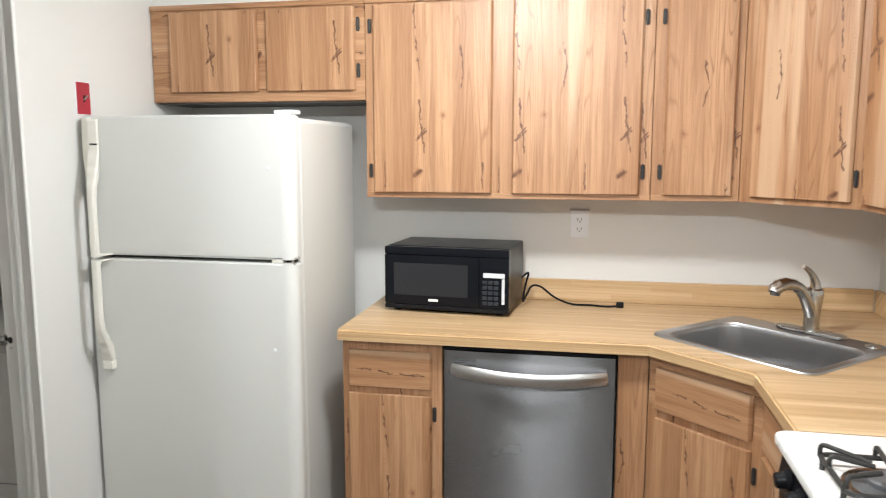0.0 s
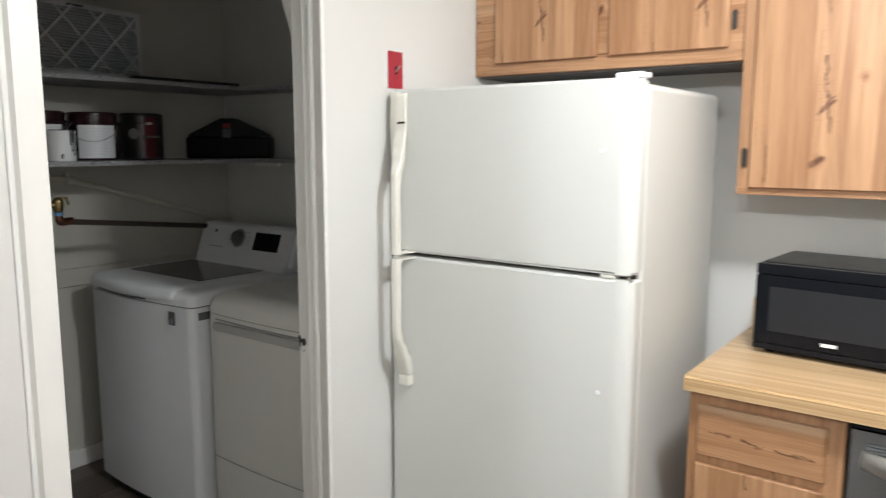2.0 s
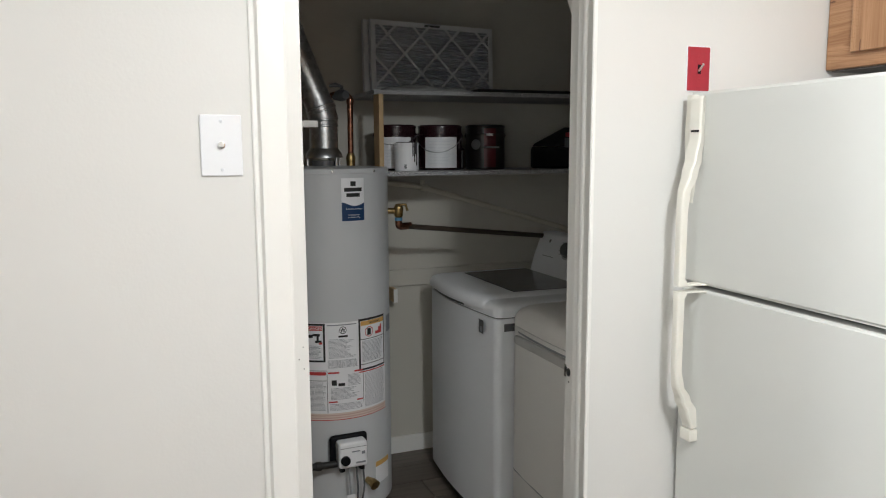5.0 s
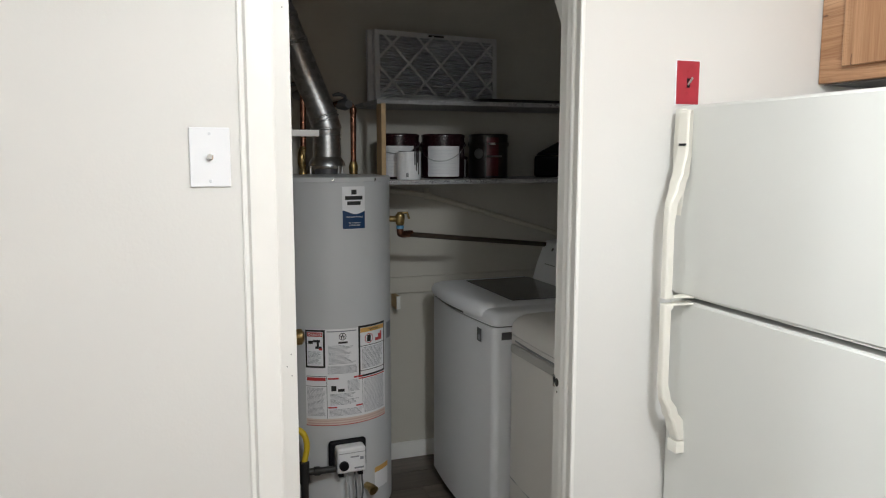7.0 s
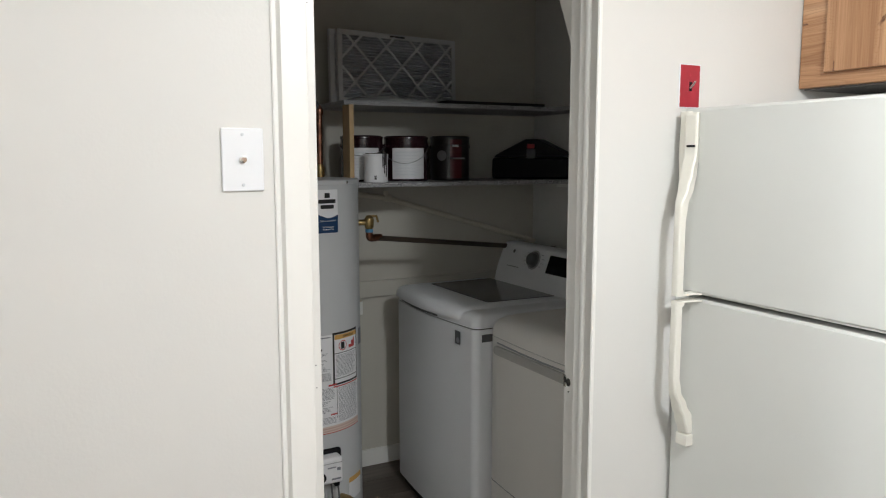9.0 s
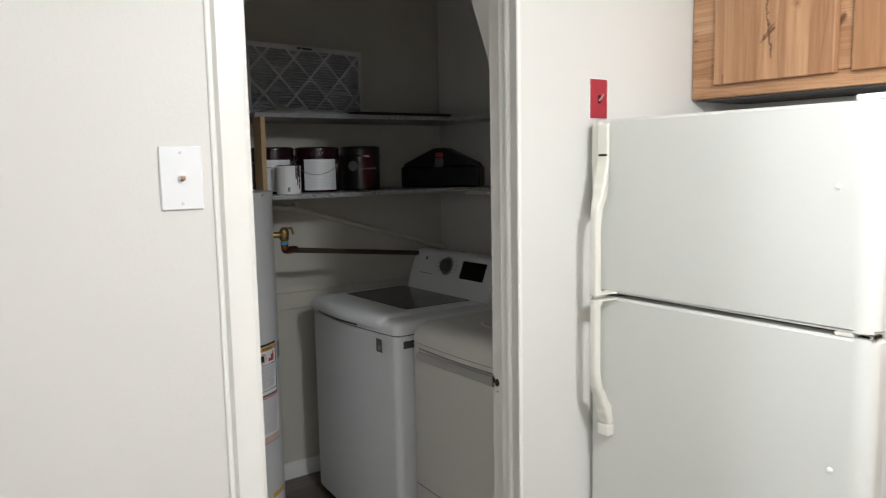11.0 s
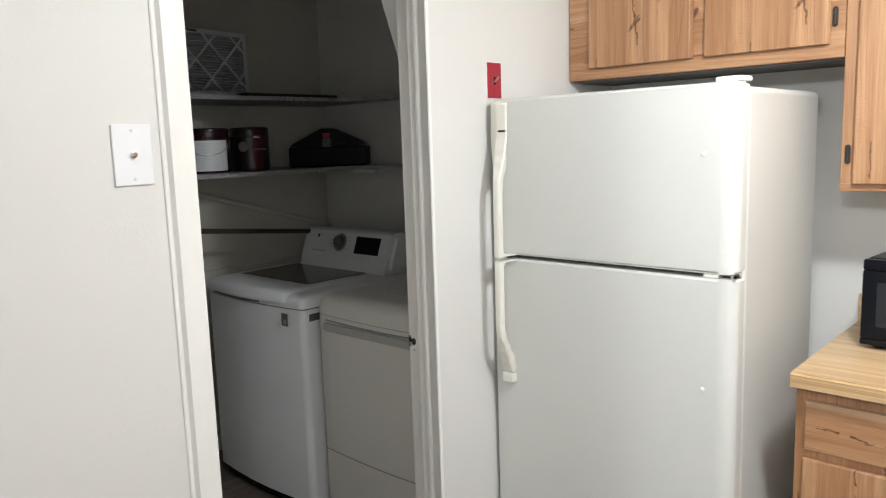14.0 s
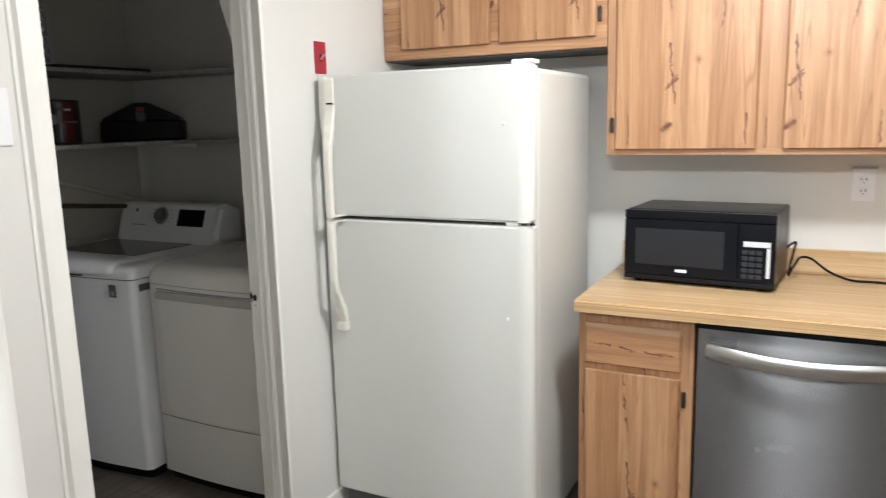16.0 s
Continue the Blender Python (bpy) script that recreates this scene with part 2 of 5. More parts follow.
def strip_laminate(name):
    """Pale counter laminate printed with narrow strips along x."""
    n = Nodes(name)
    xyz = n.tree.nodes.new("ShaderNodeSeparateXYZ")
    n.put(xyz.inputs[0], n.place())
    x, y, z = xyz.outputs
    w = n.math("ADD", y, n.math("MULTIPLY", z, 1.0))
    vec = n.node("CombineXYZ", X=n.math("MULTIPLY", x, 0.55), Y=n.math("MULTIPLY", w, 26.0))
    fine = n.node("CombineXYZ", X=n.math("MULTIPLY", x, 3.0), Y=n.math("MULTIPLY", w, 160.0))
    row = n.math("FLOOR", n.math("DIVIDE", w, 0.021))
    shift = n.node("TexWhiteNoise", 0, settings=(("dimensions", "1D"),), W=row)
    piece = n.math("FLOOR", n.math("ADD", n.math("DIVIDE", x, 0.75), n.math("MULTIPLY", shift, 5.0)))
    tone = n.node("TexWhiteNoise", 0, settings=(("dimensions", "2D"),), Vector=n.node("CombineXYZ", X=piece, Y=row))
    c = n.mix(tone, (0.57, 0.385, 0.205), (0.70, 0.515, 0.315))
    c = n.mix(n.ramp(n.noise(vec, 1.0, 3), (0.42, 0.0), (0.66, 0.7)), c, (0.45, 0.275, 0.13))
    c = n.mix(n.ramp(n.noise(fine, 1.0, 3), (0.45, 0.0), (0.8, 0.4)), c, (0.34, 0.19, 0.08))
    n.bump(n.noise(fine, 1.0, 2), 0.04)
    return n.done(c, 0.36, 0, 0.45)


def brushed(name, colour, rough, way, metal=1.0, bump=0.05, rotate=0.0, fine=320, deep=0.0004):
    """Brushed metal, the brushing along x, y or z."""
    n = Nodes(name)
    s = {"x": (2, fine, fine), "y": (fine, 2, fine), "z": (fine, fine, 2)}[way]
    m = n.tree.nodes.new("ShaderNodeMapping")
    n.put(m.inputs[0], n.place())
    m.inputs["Scale"].default_value = s
    g = n.noise(m.outputs[0], 1.0, 3)
    big = n.noise(n.place(), 4.0, 3)
    c = n.mix(g, tuple(v * 0.88 for v in colour), colour)
    n.bump(g, bump, deep)
    tangent = n.tree.nodes.new("ShaderNodeTangent")
    tangent.direction_type, tangent.axis = "RADIAL", "Z"
    n.put(n.bsdf.inputs["Tangent"], tangent.outputs[0])
    n.put(n.bsdf.inputs["Anisotropic"], 1.0 if rotate else 0.8)
    n.put(n.bsdf.inputs["Anisotropic Rotation"], rotate)
    return n.done(c, n.math("ADD", n.math("MULTIPLY", big, 0.02 if rotate else 0.10), rough - (0.01 if rotate else 0.05)), metal)


def galvanised(name):
    n = Nodes(name)
    p = n.place()
    vor = n.tree.nodes.new("ShaderNodeTexVoronoi")
    n.put(vor.inputs["Vector"], p)
    n.put(vor.inputs["Scale"], 60.0)
    c = n.mix(vor.outputs["Color"], (0.38, 0.385, 0.39), (0.56, 0.565, 0.57))
    c = n.mix(n.ramp(n.noise(p, 14, 4), (0.55, 0.0), (0.75, 0.5)), c, (0.30, 0.29, 0.28))
    return n.done(c, 0.36, 1.0)


def speckled(name):
    """Grey speckled shelf board."""
    n = Nodes(name)
    p = n.place()
    a = n.ramp(n.noise(p, 300, 2), (0.42, (0.10, 0.10, 0.11)), (0.50, (0.42, 0.42, 0.43)), (0.62, (0.66, 0.66, 0.66)))
    c = n.mix(n.ramp(n.noise(p, 120, 2), (0.55, 0.0), (0.6, 0.5)), a, (0.2, 0.2, 0.21))
    return n.done(c, 0.5)


def tarnished(name, colour, dark):
    n = Nodes(name)
    p = n.place()
    f = n.ramp(n.noise(p, 26, 5, 0.7), (0.35, 0.0), (0.7, 1.0))
    return n.done(n.mix(f, colour, dark), n.math("ADD", n.math("MULTIPLY", f, 0.3), 0.22), 1.0)


def plank_vinyl(name):
    n = Nodes(name)
    xyz = n.tree.nodes.new("ShaderNodeSeparateXYZ")
    n.put(xyz.inputs[0], n.place())
    x, y, z = xyz.outputs
    r = n.random()
    vec = n.node("CombineXYZ", X=n.math("MULTIPLY", n.math("ADD", x, n.math("MULTIPLY", r, 9.0)), 40.0), Y=n.math("MULTIPLY", y, 2.0), Z=n.math("MULTIPLY", r, 30.0))
    g = n.noise(vec, 1.0, 5, 0.65, 0.4)
    c = n.mix(r, (0.105, 0.083, 0.068), (0.165, 0.135, 0.112))
    c = n.mix(n.ramp(g, (0.4, 0.0), (0.7, 0.8)), c, (0.06, 0.046, 0.037))
    n.bump(g, 0.1)
    return n.done(c, 0.42)


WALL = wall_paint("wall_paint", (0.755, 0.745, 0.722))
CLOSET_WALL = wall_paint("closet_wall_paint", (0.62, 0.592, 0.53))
CEILING = wall_paint("ceiling_paint", (0.84, 0.83, 0.80))
TRIM = plain("trim_paint", (0.87, 0.86, 0.83), 0.36, mottle=0.03, bump=0.03)
WOOD_Z = rustic_wood("knotty_wood_upright", "z")
WOOD_X = rustic_wood("knotty_wood_level", "x")
# dark colour stands in for shade under the wall cabinet and in the toe space
CABINET_SHADE = plain("cabinet_shade_tone", (0.13, 0.12, 0.115), 0.7)
LAMINATE = strip_laminate("strip_laminate")
edge_n = Nodes("strip_laminate_edge")
edge_z = edge_n.tree.nodes.new("ShaderNodeMapping")
edge_n.put(edge_z.inputs[0], edge_n.place())
edge_z.inputs["Scale"].default_value = (1.5, 1.5, 190)
LAMINATE_EDGE = edge_n.done(edge_n.mix(edge_n.ramp(edge_n.noise(edge_z.outputs[0], 1.0, 3), (0.35, 0.0), (0.7, 1.0)), (0.60, 0.415, 0.23), (0.42, 0.255, 0.12)), 0.36, 0, 0.45)
FRIDGE = plain("fridge_enamel", (0.65, 0.65, 0.622), 0.62, mottle=0.015, scale=4, bump=0.10, grain=420, spec=0.08)
BISQUE = plain("bisque_plastic", (0.77, 0.745, 0.675), 0.42, mottle=0.02)
GASKET = plain("dark_gasket", (0.06, 0.06, 0.06), 0.7)
STEEL_UP = brushed("brushed_steel_door", (0.265, 0.265, 0.275), 0.27, "x", bump=0.03, rotate=0.25)
STEEL_BRIGHT = brushed("bright_handle_steel", (0.70, 0.70, 0.70), 0.36, "x")
SINK_STEEL = brushed("sink_steel", (0.50, 0.50, 0.51), 0.38, "x")
NICKEL = brushed("brushed_nickel", (0.52, 0.50, 0.47), 0.27, "z")
BLACK = plain("black_plastic", (0.010, 0.010, 0.012), 0.36, mottle=0.1, spec=0.15)
BLACK_GLOSS = plain("black_glossy_panel", (0.006, 0.007, 0.010), 0.13, mottle=0.1, bump=0.0, spec=0.15)
SCREEN = plain("microwave_window", (0.024, 0.025, 0.029), 0.2, mottle=0.05, bump=0.0, spec=0.2)
MW_SHELL = plain("microwave_shell", (0.009, 0.009, 0.011), 0.34, mottle=0.1, spec=0.34)
IRON = plain("black_iron", (0.022, 0.021, 0.02), 0.5, bump=0.2)
HINGE = plain("black_hinge_iron", (0.022, 0.020, 0.018), 0.5, 0.0, mottle=0.3, bump=0.3, grain=300)
WHITE = plain("white_enamel", (0.80, 0.80, 0.78), 0.28, mottle=0.02, bump=0.02)
WASHER = plain("washer_enamel", (0.84, 0.85, 0.875), 0.42, mottle=0.02, bump=0.02)
DRYER = plain("dryer_enamel", (0.85, 0.83, 0.80), 0.42, mottle=0.02, bump=0.02)
GREY_PLASTIC = plain("grey_plastic", (0.36, 0.365, 0.375), 0.4)
DARK_GREY = plain("dark_grey_plastic", (0.10, 0.10, 0.105), 0.42)
LID_GLASS = plain("tinted_lid_glass", (0.10, 0.102, 0.106), 0.12, mottle=0.08, bump=0.0)
RED = plain("red_paint", (0.40, 0.030, 0.048), 0.42, mottle=0.18, scale=40, bump=0.3)
PLATE = plain("white_plate_plastic", (0.83, 0.84, 0.87), 0.45, mottle=0.01, bump=0.02)
CHROME = plain("chrome", (0.66, 0.65, 0.63), 0.18, 1.0, mottle=0.04)
BRASS = tarnished("brass", (0.50, 0.36, 0.16), (0.17, 0.115, 0.05))
COPPER = tarnished("copper", (0.33, 0.155, 0.10), (0.11, 0.05, 0.035))
BRONZE_PIPE = plain("dark_brown_pipe", (0.055, 0.038, 0.028), 0.45)
GALV = galvanised("galvanised_steel")
HEATER = plain("heater_grey_paint", (0.62, 0.633, 0.645), 0.36, mottle=0.04, scale=5)
LABEL_WHITE = plain("label_paper", (0.90, 0.90, 0.92), 0.42)
LABEL_GREY = plain("label_small_print", (0.27, 0.28, 0.31), 0.5)
PANEL_PRINT = plain("panel_print", (0.68, 0.70, 0.74), 0.4)
LABEL_RED = plain("label_red", (0.55, 0.06, 0.06), 0.5)
LABEL_BLACK = plain("label_black", (0.02, 0.02, 0.02), 0.5)
LABEL_BLUE = plain("label_blue", (0.010, 0.045, 0.125), 0.4)
LABEL_ORANGE = plain("label_orange", (0.72, 0.42, 0.12), 0.5)
LABEL_PEACH = plain("label_peach", (0.76, 0.63, 0.57), 0.5)
YELLOW = plain("yellow_gas_hose", (0.72, 0.52, 0.03), 0.45)
SPECKLE = speckled("speckled_shelf")
RAW_WOOD = plain("raw_pine", (0.52, 0.36, 0.19), 0.6, mottle=0.2, scale=30)
VINYL = plank_vinyl("plank_vinyl")
CAN_DARK = plain("can_dark_red_black", (0.024, 0.007, 0.010), 0.24, mottle=0.3, scale=30)
CAN_RED = plain("can_red", (0.10, 0.008, 0.014), 0.32, mottle=0.2)
CAN_BLACK = plain("can_black", (0.018, 0.014, 0.015), 0.3)
CAN_METAL = plain("can_metal", (0.42, 0.42, 0.43), 0.3, 1.0)
PAINT_DRIP = plain("dark_paint_drips", (0.03, 0.025, 0.028), 0.4)
FILTER_CARD = plain("filter_card", (0.66, 0.66, 0.66), 0.7)
FILTER_MEDIA = plain("filter_media", (0.62, 0.63, 0.65), 0.9, mottle=0.25, scale=14, bump=0.4)
CONDUIT = plain("cream_pipe_paint", (0.72, 0.68, 0.58), 0.5)
BLUE_TAPE = plain("blue_ring", (0.1, 0.28, 0.45), 0.5)
lamp_glow = Nodes("lamp_diffuser")
lamp_glow.put(lamp_glow.bsdf.inputs["Emission Color"], (1.0, 0.93, 0.84))
lamp_glow.put(lamp_glow.bsdf.inputs["Emission Strength"], 6.0)
GLOW = lamp_glow.done((0.85, 0.84, 0.80), 0.4)

# ---- the setting ----
XW, YN, XE, YS = -1.816, 3.19, 1.13, -4.4       # kitchen: west, north, east, south faces
CX, CY, T = -3.65, 1.20, 0.11                    # closet: far wall, side wall; thickness of the west wall
XC = XW - T
DL, DR, DTOP = 1.33, 2.1145, 2.06                 # rough opening of the closet doorway


def structure(name, bm, material, label):
    return solo(name, bm, material, label, name.split("_")[0], kind="structure")


structure("wall_west", B((XC, XW, YS, DL, 0, CEIL), (XC, XW, DR, YN, 0, CEIL), (XC, XW, DL, DR, DTOP, CEIL)), WALL, "off-white painted wall with a closet doorway")
structure("wall_north", B((CX - 0.1, XE + 0.1, YN, YN + 0.1, 0, CEIL)), WALL, "off-white painted wall behind the kitchen cabinets")
structure("wall_east", B((XE, XE + 0.1, YS, YN, 0, CEIL)), WALL, "off-white painted wall behind the range")
structure("wall_south", B((XC, XE + 0.1, YS - 0.1, YS, 0, CEIL)), WALL, "off-white painted wall closing the kitchen")
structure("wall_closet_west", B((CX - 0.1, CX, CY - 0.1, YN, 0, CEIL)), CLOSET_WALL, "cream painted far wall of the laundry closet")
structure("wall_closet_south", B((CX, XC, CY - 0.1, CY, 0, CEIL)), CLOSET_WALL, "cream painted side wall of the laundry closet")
end = [(XW, 0.38), (-0.76, 0.38)] + [(-0.76 + 0.02 * math.sin(radians(a)), 0.40 - 0.02 * math.cos(radians(a))) for a in (15, 30, 45, 60, 75, 90)] + [(-0.74 + 0.02 * math.cos(radians(a)) - 0.02, 0.505 + 0.02 * math.sin(radians(a))) for a in (0, 15, 30, 45, 60, 75, 90)] + [(XW, 0.525)]
structure("wall_end", prism(end, 0, CEIL), WALL, "cream plastered wall end with a rounded corner")
structure("ceiling", B((CX - 0.1, XE + 0.1, YS - 0.1, YN + 0.1, CEIL, CEIL + 0.1)), CEILING, "white painted ceiling")
structure("soffit", prism([(XW, 2.90), (0.535, 2.90), (0.84, 2.595), (0.84, 0.6), (XE, 0.6), (XE, YN), (XW, YN)], 2.146, CEIL), WALL, "white painted soffit above the cabinets")
structure("ground", B((CX - 0.1, XE + 0.1, YS - 0.1, YN + 0.1, -0.1, -0.006)), plain("subfloor", (0.08, 0.07, 0.06), 0.8), "dark subfloor under the planks")

# doorway lining: jambs that splay slightly, stops, and mouldings
structure("jamb_1", B((XC - 0.002, XW + 0.0005, DL - 0.001, 1.347, 0, DTOP), bevel=0.001), TRIM, "white painted door jamb")
structure("jamb_2", prism([(-1.858, DR - 0.001), (-1.858, 2.1035), (-1.879, 2.1025), (-1.882, 2.1085), (XC - 0.003, 2.1115), (XC - 0.003, DR - 0.001)], 0, DTOP, bevel=0.0008, seg=1), TRIM, "white painted door jamb with a strike hole")
structure("jamb_3", B((XC, XW + 0.002, DL, DR, DTOP - 0.02, DTOP + 0.002)), TRIM, "white painted head jamb")


CASING = [(XW, 2.1138), (XW, 2.1045), (XW + 0.022, 2.1045), (XW + 0.026, 2.1025), (XW + 0.027, 2.0985), (XW + 0.026, 2.0935), (XW + 0.022, 2.0915), (XW + 0.018, 2.0925), (XW + 0.016, 2.0985), (XW - 0.019, 2.1035), (XW - 0.022, 2.1010), (XW - 0.027, 2.0995), (XW - 0.036, 2.0995), (XW - 0.040, 2.1010), (XW - 0.0415, 2.1138)]
structure("trim_1", prism([(XW, 1.270), (XW + 0.004, 1.270), (XW + 0.0055, 1.2725), (XW + 0.0045, 1.277), (XW + 0.002, 1.2795), (XW + 0.002, 1.282), (XW + 0.008, 1.284), (XW + 0.0165, 1.2865), (XW + 0.017, 1.291), (XW + 0.017, 1.337), (XW + 0.014, 1.342), (XW + 0.001, 1.3425), (XW, 1.3425)], 0, DTOP + 0.06), TRIM, "white painted flat casing beside the doorway")
structure("trim_2", prism(CASING, 0, DTOP + 0.06), TRIM, "white painted moulded casing beside the doorway")
structure("trim_3", B((XW, XW + 0.012, 1.352, 2.089, DTOP - 0.005, DTOP + 0.06), bevel=0.003), TRIM, "white painted casing over the doorway")
brace = bmesh.new()
prism([(2.267, 1.60), (2.02, 2.268), (2.02, 2.35), (2.45, 2.35), (2.45, 1.60)], -2.005, XC - 0.001, brace)
turned(brace, Matrix(((0, 0, 1, 0), (1, 0, 0, 0), (0, 1, 0, 0), (0, 0, 0, 1))))
structure("trim_4", brace, TRIM, "white painted sloping panel inside the closet")
structure("baseboard_1", B((CX, CX + 0.014, CY, YN, 0, 0.085), bevel=0.003), TRIM, "white painted closet baseboard")
structure("baseboard_2", B((XW, XW + 0.014, YS, 1.277, 0, 0.09), bevel=0.003), TRIM, "white painted kitchen baseboard")
structure("baseboard_3", B((XW, XW + 0.014, 2.116, 2.42, 0, 0.09), bevel=0.003), TRIM, "white painted kitchen baseboard")
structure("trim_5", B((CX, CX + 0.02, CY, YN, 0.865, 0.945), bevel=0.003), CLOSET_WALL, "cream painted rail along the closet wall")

# strike and screw holes on the jambs
strike = thing("strike_plate", (XC + 0.02, 2.111, 0.92), "dark worn strike hole in a door jamb", "strike plate")
part("lip", B((XC - 0.0045, XC + 0.006, 2.1085, 2.1120, 0.905, 0.940), bevel=0.001), CHROME, strike)
part("hole", turned(lathe([(0.0085, -0.002), (0.0085, 0.0022), (0.004, 0.0024)], (0, 0, 0), 14, turn=Matrix.Rotation(radians(90), 4, "X")), Matrix.Translation((XC + 0.019, 2.1095, 0.922)) @ Matrix.Diagonal((1, 1, 1.35, 1))), IRON, strike)
part("chipped_edge", turned(lathe([(0.006, -0.002), (0.005, 0.0022), (0.002, 0.0026)], (0, 0, 0), 9, turn=Matrix.Rotation(radians(90), 4, "X")), Matrix.Translation((XC + 0.003, 2.1105, 0.927)) @ Matrix.Diagonal((0.9, 1, 1.9, 1))), IRON, strike)
part("screw_hole", lathe([(0.002, -0.002), (0.002, 0.002)], (XC + 0.020, 2.1098, 0.895), 8, turn=Matrix.Rotation(radians(90), 4, "X")), IRON, strike)

# ---- closet door, open into the closet ----
door = thing("door_1", (XC + 0.008, 1.3945, 0), "white painted closet door standing open", "door", kind="structure")
hm_ = Matrix.Translation((XC + 0.010, 1.3965, 0)) @ Matrix.Rotation(radians(-1.5), 4, "Z")
slab = part("slab", turned(B((-0.71, 0, -0.038, 0, 0.012, 2.03), bevel=0.002), hm_), TRIM, door)
part("door_knob", turned(lathe([(0.03, 0), (0.03, 0.004), (0.012, 0.008), (0.011, 0.062), (0.02, 0.068), (0.027, 0.080), (0.026, 0.092), (0.016, 0.100), (0.004, 0.102)], (-0.62, 0, 0.955), 24, turn=Matrix.Rotation(radians(-90), 4, "X")), hm_), BRASS, door, "round brass door knob")
for hy, hz in ((-0.014, 1.066), (-0.024, 1.036), (-0.013, 1.012), (-0.016, 1.885)):
    part("screw_hole", turned(lathe([(0.0014, 0), (0.0014, 0.0006)], (0.0, hy, hz), 8, turn=Matrix.Rotation(radians(90), 4, "Y")), hm_), IRON, slab)

# ---- ceiling lamps ----
for lx, ly in (LAMP, (-0.19, -0.75)):
    lamp = thing("ceiling_light", (lx, ly, CEIL - 0.1), "round white flush ceiling light, switched on", "ceiling light", "ceiling lights")
    part("base", lathe([(0.17, 0.07), (0.175, 0.075), (0.175, 0.099)], (lx, ly, CEIL - 0.1), 40), WHITE, lamp)
    part("diffuser", lathe([(0.02, 0.0), (0.09, 0.008), (0.14, 0.03), (0.16, 0.07)], (lx, ly, CEIL - 0.1), 40), GLOW, lamp)


# ---- cabinets ----
def hinge(parent, x, y, z, face=(0, -1), l=0.056):
    """A black leaf hinge on a face frame, upright, on a face whose outward way is face."""
    a = math.atan2(face[1], face[0])
    m = Matrix.Translation((x, y, z)) @ Matrix.Rotation(a + math.pi / 2, 4, "Z")
    leaf = prism([(px, py) for px, py in rounded(0.0145, l, 0.007, 3)], 0, 0.005, bevel=0.0012, seg=1)
    turned(leaf, m @ Matrix.Rotation(radians(90), 4, "X"))
    h = part("hinge", leaf, HINGE, parent, "small black iron hinge")
    pin = rod([(0, -0.005, -l / 2 + 0.006), (0, -0.005, l / 2 - 0.006)], 0.0035, 8)
    turned(pin, m)
    part("pin", pin, HINGE, h)


def front(name, parent, m, w, h, material, shift=None):
    """A slab door or drawer front with eased, back-cut edges: w wide, h high, its lower left corner at m, facing -y of m."""
    bm = bmesh.new()
    t, c = 0.017, 0.007
    prism([(0, 0), (w, 0), (w, -0.006), (w - c, -t), (c, -t), (0, -0.006)], 0, h, bm)
    bmesh.ops.bevel(bm, geom=bm.edges[:], offset=0.0015, segments=1, affect="EDGES")
    turned(bm, m)
    ob = part(name, bm, material, parent)
    ob.data.polygons.foreach_set("use_smooth", [False] * len(ob.data.polygons))
    ob.modifiers.clear()
    ob["print_u"], ob["print_v"] = shift or (random.random() * 4, random.random() * 3)
    return ob


def flat_m(x, y, z, rz=0):
    return pose(x, y, z, 0, 0, rz)


YU = 2.882                                        # face of the wall cabinets
over = thing("wall_cabinet", (-1.35, 3.03, 1.748), "knotty wood wall cabinet above the fridge", "cabinet", "wall cabinets")
part("body", B((XW + 0.004, -0.889, YU, YN - 0.002, 1.752, 2.143), bevel=0.0015, seg=1), WOOD_X, over)
# thin dark sheet: the shade below the cabinet, put in as colour
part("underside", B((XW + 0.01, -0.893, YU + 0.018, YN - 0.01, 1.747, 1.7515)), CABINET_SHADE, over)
part("top_rail", B((XW + 0.004, -0.889, YU - 0.008, YU - 0.0005, 2.121, 2.143), bevel=0.002, seg=1), WOOD_X, over)
front("door", over, flat_m(-1.727, YU - 0.001, 1.792), 0.388, 0.320, WOOD_Z, (0.316, 0.05))
front("door", over, flat_m(-1.302, YU - 0.001, 1.792), 0.374, 0.320, WOOD_Z, (-0.224, 0.05))
for hz in (1.868, 2.045):
    hinge(over, -0.916, YU - 0.001, hz)

TALL = (0.442, -0.02)                              # shift of the printed figure on the two tall doors
tall = thing("wall_cabinet", (-0.34, 3.03, 1.368), "tall knotty wood wall cabinet with two doors", "cabinet", "wall cabinets")
part("body", B((-0.887, 0.213, YU, YN - 0.002, 1.372, 2.143), bevel=0.0015, seg=1), WOOD_Z, tall)
part("bottom_rail", B((-0.887, 0.213, YU - 0.0025, YU + 0.02, 1.368, 1.39), bevel=0.001, seg=1), WOOD_X, tall)
part("top_rail", B((-0.887, 0.213, YU - 0.008, YU - 0.0005, 2.121, 2.143), bevel=0.002, seg=1), WOOD_X, tall)
front("door", tall, flat_m(-0.855, YU - 0.003, 1.390), 0.474, 0.722, WOOD_Z, TALL)
front("door", tall, flat_m(-0.305, YU - 0.003, 1.390), 0.478, 0.722, WOOD_Z, TALL)
for hx in (-0.868, 0.184):
    for hz in (1.475, 2.035):
        hinge(tall, hx, YU - 0.003, hz)

